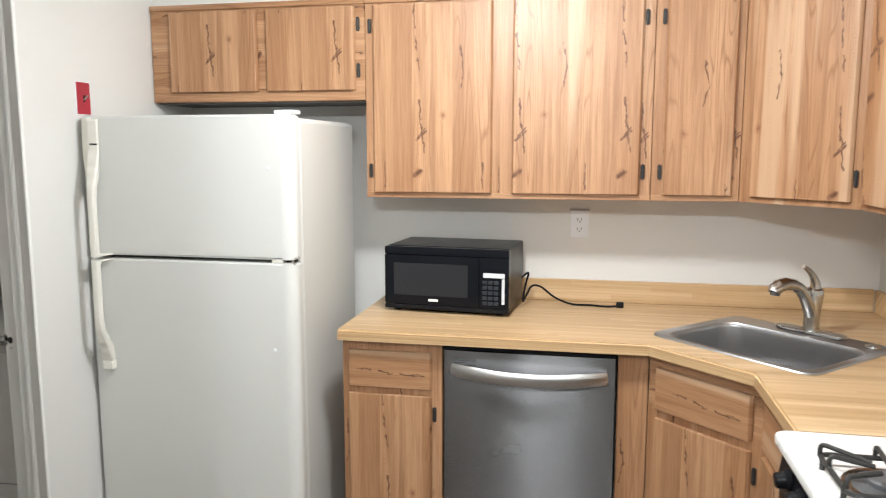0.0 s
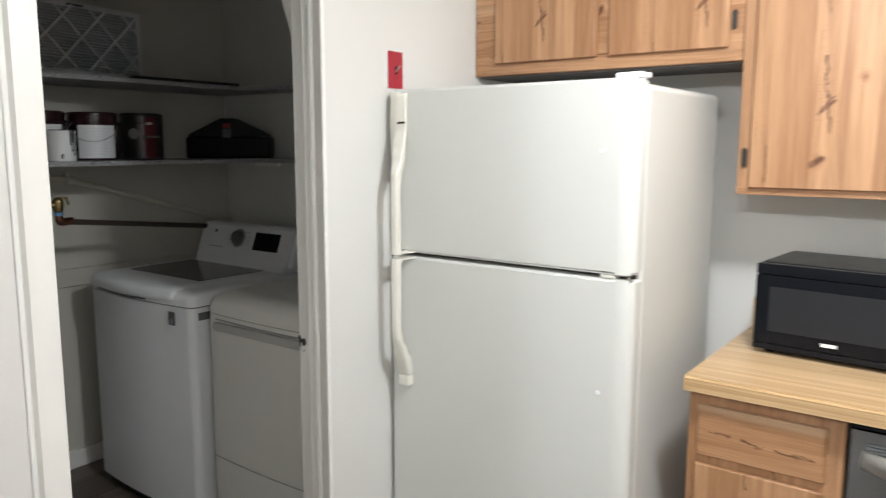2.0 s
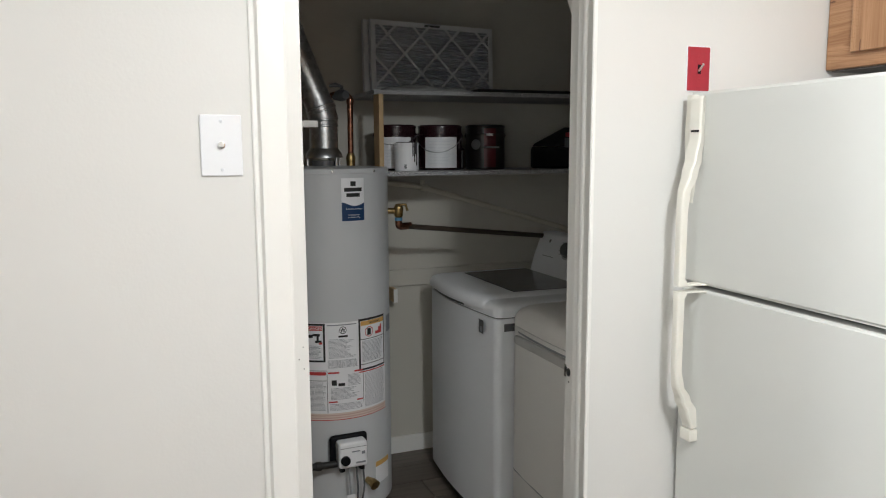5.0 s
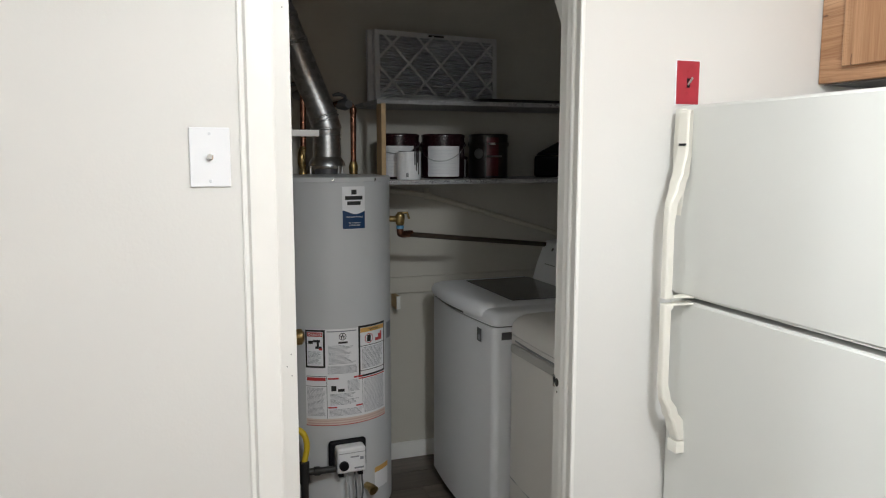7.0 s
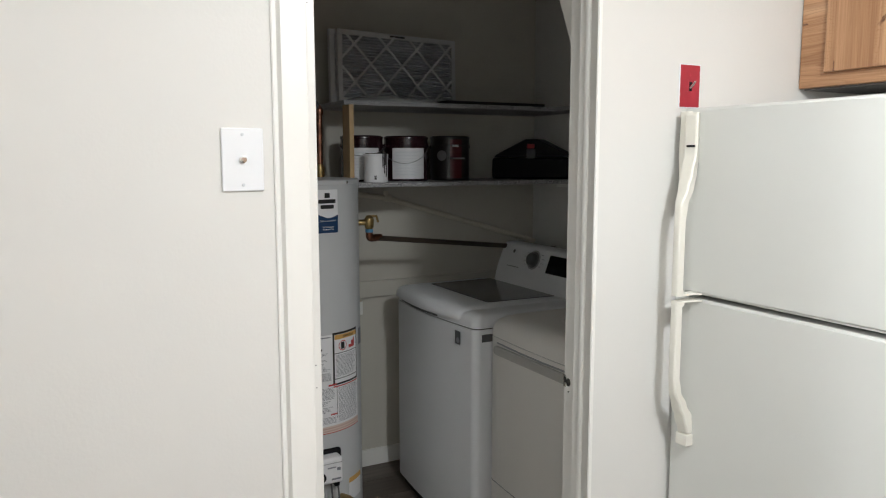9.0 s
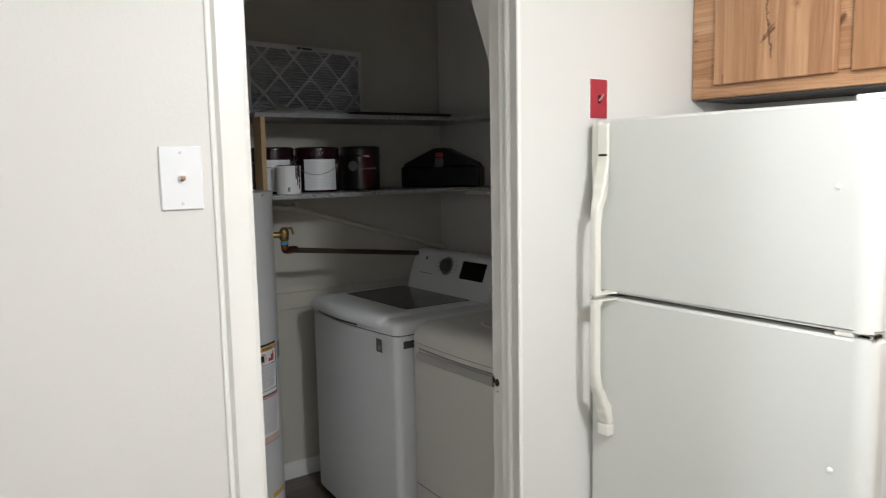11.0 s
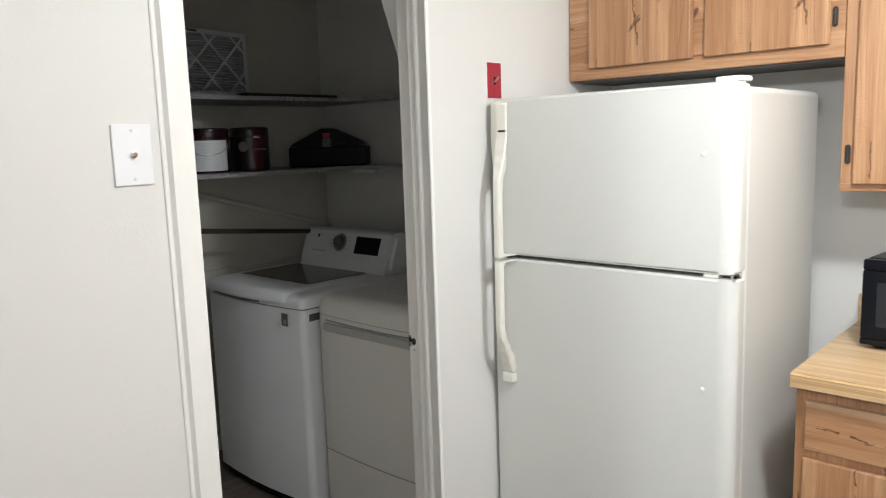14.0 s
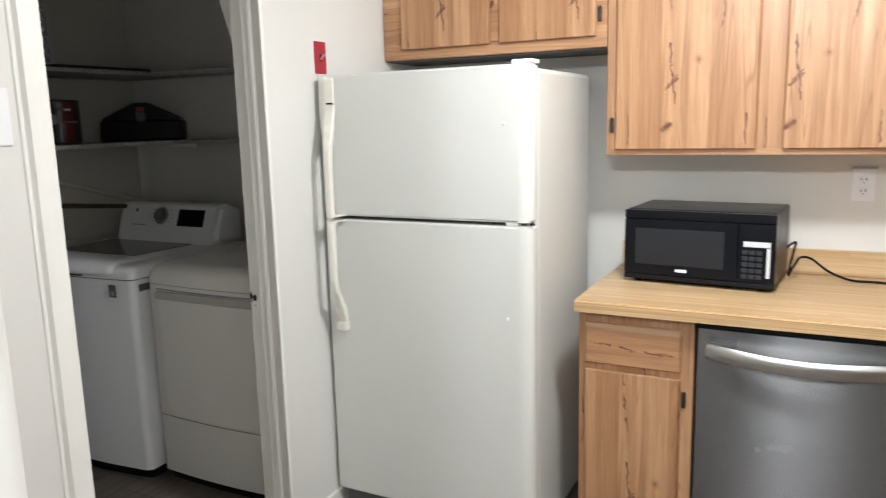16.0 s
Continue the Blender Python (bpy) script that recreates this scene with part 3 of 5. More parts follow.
narrow = thing("wall_cabinet", (0.37, 3.03, 1.368), "narrow knotty wood wall cabinet", "cabinet", "wall cabinets")
part("body", B((0.215, 0.527, YU, YN - 0.002, 1.372, 2.143), bevel=0.0015, seg=1), WOOD_Z, narrow)
part("bottom_rail", B((0.215, 0.527, YU - 0.0025, YU + 0.02, 1.368, 1.39), bevel=0.001, seg=1), WOOD_X, narrow)
front("door", narrow, flat_m(0.255, YU - 0.003, 1.390), 0.246, 0.722, WOOD_Z)
for hz in (1.475, 2.035):
    hinge(narrow, 0.244, YU - 0.003, hz)

AX, AY, BX, BY = 0.529, 2.880, 0.838, 2.572       # corner wall cabinet's slanting face
corner = thing("wall_cabinet", (0.82, 2.87, 1.368), "knotty wood corner wall cabinet with a slanting door", "cabinet", "wall cabinets")
part("body", prism([(AX, AY), (BX, BY), (XE - 0.002, BY), (XE - 0.002, YN - 0.002), (AX, YN - 0.002)], 1.368, 2.143), WOOD_Z, corner)
clen = math.hypot(BX - AX, BY - AY)
cang = math.degrees(math.atan2(BY - AY, BX - AX))
front("door", corner, flat_m(AX, AY, 1.390, cang) @ pose(0.045, -0.001, 0), clen - 0.075, 0.722, WOOD_Z)
for hz in (1.465, 2.06):
    hm = flat_m(AX, AY, hz, cang) @ Vector((clen - 0.019, -0.001, 0))
    hinge(corner, hm.x, hm.y, hz, (math.cos(radians(cang - 90)), math.sin(radians(cang - 90))))

side = thing("wall_cabinet", (0.98, 2.2, 1.368), "knotty wood wall cabinet on the range wall", "cabinet", "wall cabinets")
part("body", B((BX + 0.001, XE - 0.002, 1.78, BY - 0.002, 1.368, 2.143), bevel=0.0015, seg=1), WOOD_Z, side)
front("door", side, flat_m(BX, BY - 0.03, 1.390, -90), 0.36, 0.722, WOOD_Z)
front("door", side, flat_m(BX, BY - 0.41, 1.390, -90), 0.36, 0.722, WOOD_Z)

# base units
YB = 2.545
base = thing("base_cabinet", (-0.70, 2.85, 0), "knotty wood base cabinet with one drawer", "cabinet", "base cabinets")
part("body", B((-0.886, -0.512, YB, YN - 0.002, 0.10, 0.874), bevel=0.0015, seg=1), WOOD_Z, base)
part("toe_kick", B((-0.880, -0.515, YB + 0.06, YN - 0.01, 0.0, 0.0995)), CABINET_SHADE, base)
front("drawer_front", base, flat_m(-0.863, YB - 0.001, 0.697), 0.314, 0.137, WOOD_X, (0.205, 0.45))
front("door", base, flat_m(-0.865, YB - 0.001, 0.125), 0.316, 0.545, WOOD_Z, (0.06, 0.0))
hinge(base, -0.540, YB - 0.001, 0.602)
hinge(base, -0.540, YB - 0.001, 0.20)

dw = thing("dishwasher", (-0.20, 2.85, 0), "brushed stainless steel dishwasher with a curved bar handle", "dishwasher")
part("body", B((-0.505, 0.100, YB + 0.005, YN - 0.02, 0.09, 0.868), bevel=0.003), BLACK, dw)
dwd = bmesh.new()
for i in range(25):                                # door skin, bowed a little
    s = i / 24
    yy = 2.522 - 0.006 * math.sin(math.pi * s)
    for z in (0.115, 0.852):
        dwd.verts.new((-0.499 + 0.593 * s, yy, z))
dwd.verts.ensure_lookup_table()
for i in range(24):
    dwd.faces.new((dwd.verts[2 * i], dwd.verts[2 * i + 2], dwd.verts[2 * i + 3], dwd.verts[2 * i + 1]))
ext = bmesh.ops.extrude_face_region(dwd, geom=dwd.faces[:])
bmesh.ops.translate(dwd, vec=(0, 0.026, 0), verts=[g for g in ext["geom"] if isinstance(g, bmesh.types.BMVert)])
dwdoor = part("door", dwd, STEEL_UP, dw)
hb = bmesh.new()
hp = []
for i in range(21):
    s = i / 20
    hp.append((-0.470 + 0.536 * s, 2.515 - 0.006 - 0.052 * math.sin(math.pi * s) ** 0.75, 0.788 - 0.004 * s - 0.010 * math.sin(math.pi * s)))
rod(hp, [0.011 if 0 < i < 20 else 0.010 for i in range(21)], 16, hb, squash=2.25, up=(0, 0, 1))
part("handle", hb, STEEL_BRIGHT, dw, "bowed steel bar handle")
part("badge", B((-0.466, -0.384, 2.5160, 2.5185, 0.812, 0.817), (-0.466, -0.384, 2.5160, 2.5185, 0.820, 0.825), (-0.466, -0.384, 2.5160, 2.5185, 0.804, 0.809)), DARK_GREY, dw)
part("vent_strip", B((-0.505, 0.100, 2.53, 2.60, 0.854, 0.868)), BLACK, dw)

fill = thing("filler_panel", (0.16, 2.56, 0), "plain knotty wood filler panel beside the dishwasher", "panel")
part("board", B((0.104, 0.205, YB + 0.005, YB + 0.024, 0.10, 0.874), bevel=0.001, seg=1), WOOD_Z, fill)

SX, SY, QX, QY = 0.208, 2.545, 0.520, 2.245       # sink unit's slanting face
sinkbase = thing("base_cabinet", (0.6, 2.7, 0), "knotty wood corner sink cabinet with a slanting front", "cabinet", "base cabinets")
part("body", prism([(SX, SY), (QX, QY), (XE - 0.002, QY), (XE - 0.002, YN - 0.002), (SX, YN - 0.002)], 0.10, 0.70), WOOD_Z, sinkbase)
slen, sang = math.hypot(QX - SX, QY - SY), math.degrees(math.atan2(QY - SY, QX - SX))
fm = flat_m(SX, SY, 0, sang)
rail = B((0.0, slen, 0.0005, 0.02, 0.70, 0.874))
part("top_rail", turned(rail, fm), WOOD_X, sinkbase)
front("false_drawer", sinkbase, fm @ pose(0.035, -0.001, 0.690), slen - 0.075, 0.145, WOOD_X, (0.205, 0.68))
front("door", sinkbase, fm @ pose(0.035, -0.001, 0.125), slen - 0.075, 0.535, WOOD_Z, (0.33, 0.0))
hm = fm @ Vector((slen - 0.028, -0.001, 0.585))
hinge(sinkbase, hm.x, hm.y, 0.585, (math.cos(radians(sang - 90)), math.sin(radians(sang - 90))))

slim = thing("base_cabinet", (0.82, 2.0, 0), "slim knotty wood base cabinet beside the range", "cabinet", "base cabinets")
part("body", B((QX + 0.001, XE - 0.002, 1.772, QY - 0.002, 0.10, 0.874), bevel=0.0015, seg=1), WOOD_Z, slim)
front("drawer_front", slim, flat_m(QX, QY - 0.03, 0.697, -90), 0.40, 0.137, WOOD_X)
front("door", slim, flat_m(QX, QY - 0.03, 0.125, -90), 0.40, 0.545, WOOD_Z)

# worktop, with the cut-out for the corner sink
SC = Vector((0.598, 2.606))                        # sink's middle
SW, SD = 0.60, 0.512                               # along the slanting front, across it
sink_m = pose(SC.x, SC.y, 0.915, 0, 0, -45)
top = thing("worktop", (0.1, 2.8, 0.876), "pale wood-strip laminate worktop with a rolled front edge", "worktop")
outline = [(-0.888, 2.492), (0.198, 2.492), (0.475, 2.222), (0.475, 1.768), (XE - 0.001, 1.768), (XE - 0.001, YN - 0.001), (-0.888, YN - 0.001)]
hole = [(sink_m @ Vector((x, y, 0))).to_2d() for x, y in ((SW / 2 - 0.025, SD / 2 - 0.03), (-SW / 2 + 0.025, SD / 2 - 0.03), (-SW / 2 + 0.025, -SD / 2 + 0.025), (SW / 2 - 0.025, -SD / 2 + 0.025))]
bm = bmesh.new()
vo = [bm.verts.new((x, y, 0.915)) for x, y in outline]
vh = [bm.verts.new((p.x, p.y, 0.915)) for p in hole]
edges = [bm.edges.new((vo[i], vo[(i + 1) % 7])) for i in range(7)] + [bm.edges.new((vh[i], vh[(i + 1) % 4])) for i in range(4)]
bmesh.ops.triangle_fill(bm, use_beauty=True, use_dissolve=False, edges=edges)
ext = bmesh.ops.extrude_face_region(bm, geom=bm.faces[:])
bmesh.ops.translate(bm, vec=(0, 0, -0.039), verts=[g for g in ext["geom"] if isinstance(g, bmesh.types.BMVert)])
bmesh.ops.recalc_face_normals(bm, faces=bm.faces)
rim = [e for e in bm.edges if all(abs(v.co.z - 0.915) < 1e-4 for v in e.verts) and e.calc_face_angle(0) > 1 and max(v.co.y for v in e.verts) < 2.52]
bmesh.ops.bevel(bm, geom=rim, offset=0.006, segments=3, affect="EDGES")
slab_top = part("slab", bm, LAMINATE, top)
slab_top.data.materials.append(LAMINATE_EDGE)      # the edge band's print follows the edge
for poly in slab_top.data.polygons:
    if abs(poly.normal.z) < 0.8:
        poly.material_index = 1
part("backsplash", B((-0.888, XE - 0.021, YN - 0.020, YN - 0.001, 0.916, 1.008), bevel=0.002), LAMINATE, top)
part("backsplash", B((XE - 0.020, XE - 0.001, 1.768, YN - 0.022, 0.916, 1.008), bevel=0.002), LAMINATE, top)

# ---- sink and faucet ----
sink = thing("sink", (SC.x, SC.y, 0.915), "single-bowl stainless steel drop-in sink set at a slant", "sink")
rings = [(SW, SD, 0.05, 0.0, 0.0, 0.001), (SW - 0.006, SD - 0.006, 0.048, 0, 0, 0.006), (SW - 0.05, SD - 0.05, 0.05, 0, 0, 0.005), (SW - 0.07, SD - 0.135, 0.07, 0, -0.035, 0.003), (SW - 0.085, SD - 0.15, 0.07, 0, -0.035, -0.012), (SW - 0.10, SD - 0.165, 0.07, 0, -0.035, -0.14), (SW - 0.16, SD - 0.22, 0.06, 0, -0.035, -0.168), (0.10, 0.10, 0.049, 0, -0.035, -0.175)]
bm = bmesh.new()
loops = []
for w, d, r, ox, oy, z in rings:
    loops.append([bm.verts.new((x + ox, y + oy, z)) for x, y in rounded(w, d, r, 6)])
for a, b in zip(loops, loops[1:]):
    k = len(a)
    for i in range(k):
        bm.faces.new((a[i], a[(i + 1) % k], b[(i + 1) % k], b[i]))
bm.faces.new(loops[-1])
part("bowl", turned(bm, sink_m), SINK_STEEL, sink)
dm = sink_m @ Matrix.Translation((0, -0.035, -0.174))
part("drain", lathe([(0.045, 0.0), (0.042, 0.003), (0.03, 0.001), (0.02, -0.003)], dm.translation, 24), CHROME, sink)
capm = sink_m @ Vector((0.235, SD / 2 - 0.05, 0.005))
part("hole_cover", lathe([(0.024, 0), (0.023, 0.004), (0.012, 0.006)], capm, 24), CHROME, sink)

FB = sink_m @ Vector((0.016, SD / 2 - 0.034, 0.006))
faucet = thing("faucet", FB, "brushed nickel single-lever pull-out kitchen faucet", "faucet")
esc = prism(rounded(0.25, 0.054, 0.026, 6), 0, 0.010, bevel=0.003)
part("base_plate", turned(esc, Matrix.Translation(FB) @ Matrix.Rotation(radians(-45), 4, "Z")), NICKEL, faucet)
fd = Vector((-0.80, -0.60, 0)).normalized()


def fp(s, z):
    return FB + fd * s + Vector((0, 0, z))


part("column", rod([fp(0, 0.008), fp(0, 0.018), fp(0, 0.05), fp(-0.003, 0.10), fp(-0.007, 0.135), fp(-0.008, 0.152), fp(-0.008, 0.160)], [0.030, 0.027, 0.026, 0.028, 0.030, 0.028, 0.020], 24), NICKEL, faucet)
part("spout", rod([fp(0.0, 0.050), fp(0.018, 0.092), fp(0.040, 0.130), fp(0.068, 0.160), fp(0.104, 0.178), fp(0.142, 0.184), fp(0.178, 0.178)], [0.022, 0.022, 0.021, 0.020, 0.020, 0.022, 0.023], 20), NICKEL, faucet)
part("spray_head", rod([fp(0.168, 0.180), fp(0.192, 0.170), fp(0.198, 0.160)], [0.0225, 0.022, 0.018], 20), NICKEL, faucet)
part("nozzle", rod([fp(0.188, 0.160), fp(0.190, 0.148)], [0.018, 0.015], 18), DARK_GREY, faucet)
part("lever", rod([fp(-0.009, 0.152), fp(-0.008, 0.176), fp(0.006, 0.200), fp(0.028, 0.222), fp(0.056, 0.238)], [0.024, 0.021, 0.016, 0.012, 0.009], 18, squash=0.75), NICKEL, faucet)

# ---- range ----
rng = thing("range", (0.79, 1.38, 0), "white gas range with black grates and a black control panel", "range")
part("body", B((0.475, XE - 0.01, 1.002, 1.760, 0.05, 0.8955), bevel=0.004), WHITE, rng)
tp = prism([(x + 0.772, y + 1.381) for x, y in rounded(0.706, 0.762, 0.034, 6)], 0.896, 0.920, bevel=0.006)
part("cooktop", tp, WHITE, rng)
panel = prism([(0.434, 0.79), (0.450, 0.895), (0.474, 0.895), (0.474, 0.79)], 1.004, 1.758)
turned(panel, Matrix(((1, 0, 0, 0), (0, 0, 1, 0), (0, 1, 0, 0), (0, 0, 0, 1))))
part("control_panel", panel, BLACK, rng)
for i, ky in enumerate((1.665, 1.565, 1.38, 1.19, 1.09)):
    part("knob", lathe([(0.024, 0), (0.024, 0.008), (0.019, 0.012), (0.017, 0.03), (0.013, 0.033)], (0.440, ky, 0.842), 20, turn=Matrix.Rotation(radians(-98), 4, "Y")), BLACK, rng, "round black burner knob")
part("oven_door", B((0.440, 0.473, 1.006, 1.756, 0.22, 0.782), bevel=0.006), BLACK_GLOSS, rng)
part("oven_handle", rod(arc([(0.44, 1.10, 0.745), (0.40, 1.10, 0.745), (0.40, 1.66, 0.745), (0.44, 1.66, 0.745)], 0.02), 0.011, 12), BLACK, rng)
for by in (1.482, 1.165):
    for bx in (0.572, 0.930):
        burner = part("burner", lathe([(0.070, 0.9205), (0.068, 0.925), (0.045, 0.927), (0.045, 0.936), (0.038, 0.941), (0.01, 0.942)], (bx, by, 0), 28), DARK_GREY, rng)
        part("drip_ring", lathe([(0.088, 0.9203), (0.087, 0.9225), (0.074, 0.9225), (0.071, 0.9206)], (bx, by, 0), 28), CHROME, burner)
        g = bmesh.new()
        z, r, hx, hy = 0.941, 0.0055, 0.106, 0.093
        rod(arc([(bx - hx, by, z), (bx - hx, by - hy, z), (bx + hx, by - hy, z), (bx + hx, by + hy, z), (bx - hx, by + hy, z), (bx - hx, by, z)], 0.022), r, 8, g)
        for dx, dy in ((-1, 0.90), (-1, 0.25), (-1, -0.80), (1, 0.80), (1, -0.25), (1, -0.90), (0, 1), (0, -1)):
            px, py = bx + dx * hx, by + dy * hy
            rod(arc([(px, py, z), (px, py, z + 0.026), (bx + dx * 0.030, by + dy * 0.028, z + 0.016)], 0.012), r * 0.9, 8, g)
        for dx in (-1, 1):
            for dy in (-0.7, 0.7):
                rod([(bx + dx * hx, by + dy * hy, 0.9203), (bx + dx * hx, by + dy * hy, z)], r, 8, g)
        part("grate", g, IRON, rng, "black wire burner grate")

# ---- fridge ----
FX0, FX1, FYD, FYB = -1.803, -0.999, 2.393, 2.462
fr = thing("fridge", ((FX0 + FX1) / 2, 2.76, 0), "off-white top-freezer fridge with long side handles", "fridge")
part("body", B((FX0 + 0.006, FX1 - 0.005, FYB + 0.006, 3.075, 0.03, 1.668), bevel=0.020, seg=4), FRIDGE, fr)
part("kick_plate", B((FX0 + 0.02, FX1 - 0.02, FYB - 0.03, FYB + 0.1, 0.0, 0.095)), DARK_GREY, fr)
part("gasket", B((FX0 + 0.02, FX1 - 0.02, FYB - 0.010, FYB + 0.008, 0.11, 1.655)), GASKET, fr)


def fridge_door(z0, z1):
    rx, ry = 0.050, 0.034
    poly = [(FX0, FYB - 0.008), (FX0, FYD + 0.012), (FX0 + 0.004, FYD + 0.004), (FX0 + 0.012, FYD)]
    poly += [(FX1 - rx + rx * math.sin(radians(a)), FYD + ry - ry * math.cos(radians(a))) for a in range(0, 91, 9)]
    poly += [(FX1, FYB - 0.008)]
    bm = prism(poly, z0, z1)
    ed = [e for e in bm.edges if abs(e.verts[0].co.z - e.verts[1].co.z) < 1e-5]
    bmesh.ops.bevel(bm, geom=ed, offset=0.007, segments=3, affect="EDGES")
    return bm


part("freezer_door", fridge_door(1.178, 1.677), FRIDGE, fr)
part("fridge_door", fridge_door(0.105, 1.1655), FRIDGE, fr)
cover = prism([(-1.072, 2.412), (-1.012, 2.404), (-1.000, 2.416), (-0.997, 2.470), (-1.060, 2.470)], 1.6775, 1.6915, bevel=0.004, seg=3)
part("top_hinge_cover", cover, PLATE, fr, "white plastic hinge cover")
part("middle_hinge", B((-1.045, FX1 - 0.004, FYD + 0.008, FYD + 0.05, 1.1665, 1.1690), (-1.045, FX1 - 0.010, FYD + 0.010, FYD + 0.05, 1.1735, 1.1765), bevel=0.0008, seg=1), CHROME, fr)
part("hinge_pin", rod([(-1.018, FYD + 0.024, 1.1665), (-1.018, FYD + 0.024, 1.1770)], 0.005, 12), CHROME, fr)
part("middle_hinge_cap", B((-1.088, -1.046, FYD + 0.001, FYD + 0.03, 1.1660, 1.1775), bevel=0.003), BISQUE, fr)
for sx, sz in ((-1.090, 1.495), (-1.084, 0.855)):
    part("screw_cap", lathe([(0.006, 0), (0.0055, 0.0025), (0.003, 0.0035)], (sx, FYD, sz), 14, turn=Matrix.Rotation(radians(90), 4, "X")), PLATE, fr)


def handle_bar(stations):
    """A moulded handle from stations (z, outset of its back, depth, x0, x1, undercut of its back edge on the open side)."""
    bm = bmesh.new()
    rings = []
    for z, back, depth, x0, x1, cut in stations:
        y1, y0 = FYD - back, FYD - back - depth
        c = min(0.006, depth * 0.4)
        rings.append([bm.verts.new(p) for p in ((x0, y1, z), (x0, y0 + c, z), (x0 + c * 0.4, y0 + c * 0.3, z), (x0 + c, y0, z), (x1 - c, y0, z), (x1 - c * 0.4, y0 + c * 0.3, z), (x1, y0 + c, z), (x1 - cut, y1, z))])
    for a, b in zip(rings, rings[1:]):
        for i in range(8):
            bm.faces.new((a[i], a[(i + 1) % 8], b[(i + 1) % 8], b[i]))
    bm.faces.new(rings[0][::-1])
    bm.faces.new(rings[-1])
    return bm


def blend(pairs, n=6):
    """Stations eased between the given ones."""
    out = [pairs[0]]
    for a, b in zip(pairs, pairs[1:]):
        for k in range(1, n + 1):
            s = k / n
            e = s * s * (3 - 2 * s)
            out.append((a[0] + (b[0] - a[0]) * s, *(p + (q - p) * e for p, q in zip(a[1:], b[1:]))))
    return out


up = part("freezer_handle", handle_bar(blend([(1.664, -0.002, 0.028, -1.759, -1.717, 0.019), (1.656, -0.002, 0.032, -1.759, -1.716, 0.020), (1.560, -0.002, 0.033, -1.759, -1.716, 0.020), (1.505, 0.008, 0.036, -1.757, -1.714, 0.016), (1.470, 0.026, 0.032, -1.750, -1.712, 0.008), (1.418, 0.054, 0.023, -1.740, -1.712, 0.001), (1.370, 0.061, 0.019, -1.738, -1.712, 0.0), (1.196, 0.061, 0.019, -1.738, -1.712, 0.0), (1.188, 0.055, 0.025, -1.738, -1.712, 0.0), (1.1795, 0.053, 0.027, -1.738, -1.712, 0.0)], 5)), BISQUE, fr, "long bisque plastic handle")
part("flange", handle_bar(blend([(1.669, -0.002, 0.018, -1.790, -1.7595, 0.0), (1.56, -0.002, 0.021, -1.790, -1.7595, 0.0), (1.50, -0.002, 0.018, -1.790, -1.758, 0.0), (1.44, -0.002, 0.010, -1.789, -1.760, 0.0), (1.39, -0.002, 0.004, -1.788, -1.768, 0.0)])), BISQUE, up)
part("badge", B((-1.747, -1.719, FYD - 0.0325, FYD - 0.0300, 1.573, 1.579)), BLACK, up)
low = part("fridge_handle", handle_bar(blend([(1.164, 0.053, 0.027, -1.738, -1.712, 0.0), (1.156, 0.055, 0.025, -1.738, -1.712, 0.0), (1.148, 0.061, 0.019, -1.738, -1.712, 0.0), (0.955, 0.061, 0.019, -1.738, -1.712, 0.0), (0.915, 0.050, 0.025, -1.740, -1.712, 0.003), (0.870, 0.020, 0.036, -1.748, -1.712, 0.010), (0.835, -0.001, 0.040, -1.752, -1.712, 0.010), (0.790, -0.001, 0.024, -1.753, -1.714, 0.004)], 5)), BISQUE, fr, "long bisque plastic handle")
for owner, za, zb in ((up, 1.1785, 1.1835), (low, 1.1600, 1.1650)):    # webs that tie the grips to the doors
    web = prism([(-1.738, FYD - 0.078), (-1.714, FYD - 0.078), (-1.712, FYD - 0.056), (-1.710, FYD - 0.026), (-1.702, FYD + 0.002), (-1.744, FYD + 0.002)], za, zb, bevel=0.0012, seg=1)
    part("web", web, BISQUE, owner)
part("handle_cap", B((-1.754, -1.714, FYD - 0.026, FYD + 0.002, 0.7525, 0.7865), bevel=0.004), BISQUE, fr)

# ---- microwave ----
mw_m = pose(-0.553, 2.828, 0.916, 0, 0, -5.0)
mw = thing("microwave", mw_m.translation, "black countertop microwave with its cord unplugged", "microwave")
MW, MD, MH = 0.506, 0.310, 0.263


def mwb(*boxes, bevel=0.0, seg=2):
    return turned(B(*boxes, bevel=bevel, seg=seg), mw_m)


part("body", mwb((-MW / 2 + 0.003, MW / 2 - 0.003, 0.02, MD, 0.014, MH), bevel=0.006), MW_SHELL, mw)
part("door", mwb((-MW / 2, MW / 2 - 0.118, -0.012, 0.019, 0.030, MH - 0.034), bevel=0.004), BLACK_GLOSS, mw)
part("window", mwb((-MW / 2 + 0.040, MW / 2 - 0.162, -0.0135, -0.011, 0.068, MH - 0.066), bevel=0.0005, seg=1), SCREEN, mw)
part("top_bar", mwb((-MW / 2, MW / 2, -0.012, 0.019, MH - 0.033, MH - 0.002), bevel=0.005), BLACK_GLOSS, mw)
part("bottom_bar", mwb((-MW / 2, MW / 2, -0.012, 0.019, 0.012, 0.029), bevel=0.003), BLACK, mw)
panelp = part("control_panel", mwb((MW / 2 - 0.117, MW / 2, -0.012, 0.019, 0.030, MH - 0.034), bevel=0.003), BLACK_GLOSS, mw)
part("display_label", mwb((MW / 2 - 0.100, MW / 2 - 0.016, -0.0140, -0.0115, 0.152, 0.170)), PANEL_PRINT, panelp, "pale printed label strip")
part("side_label", mwb((MW / 2 - 0.027, MW / 2 - 0.016, -0.0140, -0.0115, 0.050, 0.149)), PANEL_PRINT, panelp, "pale printed label strip")
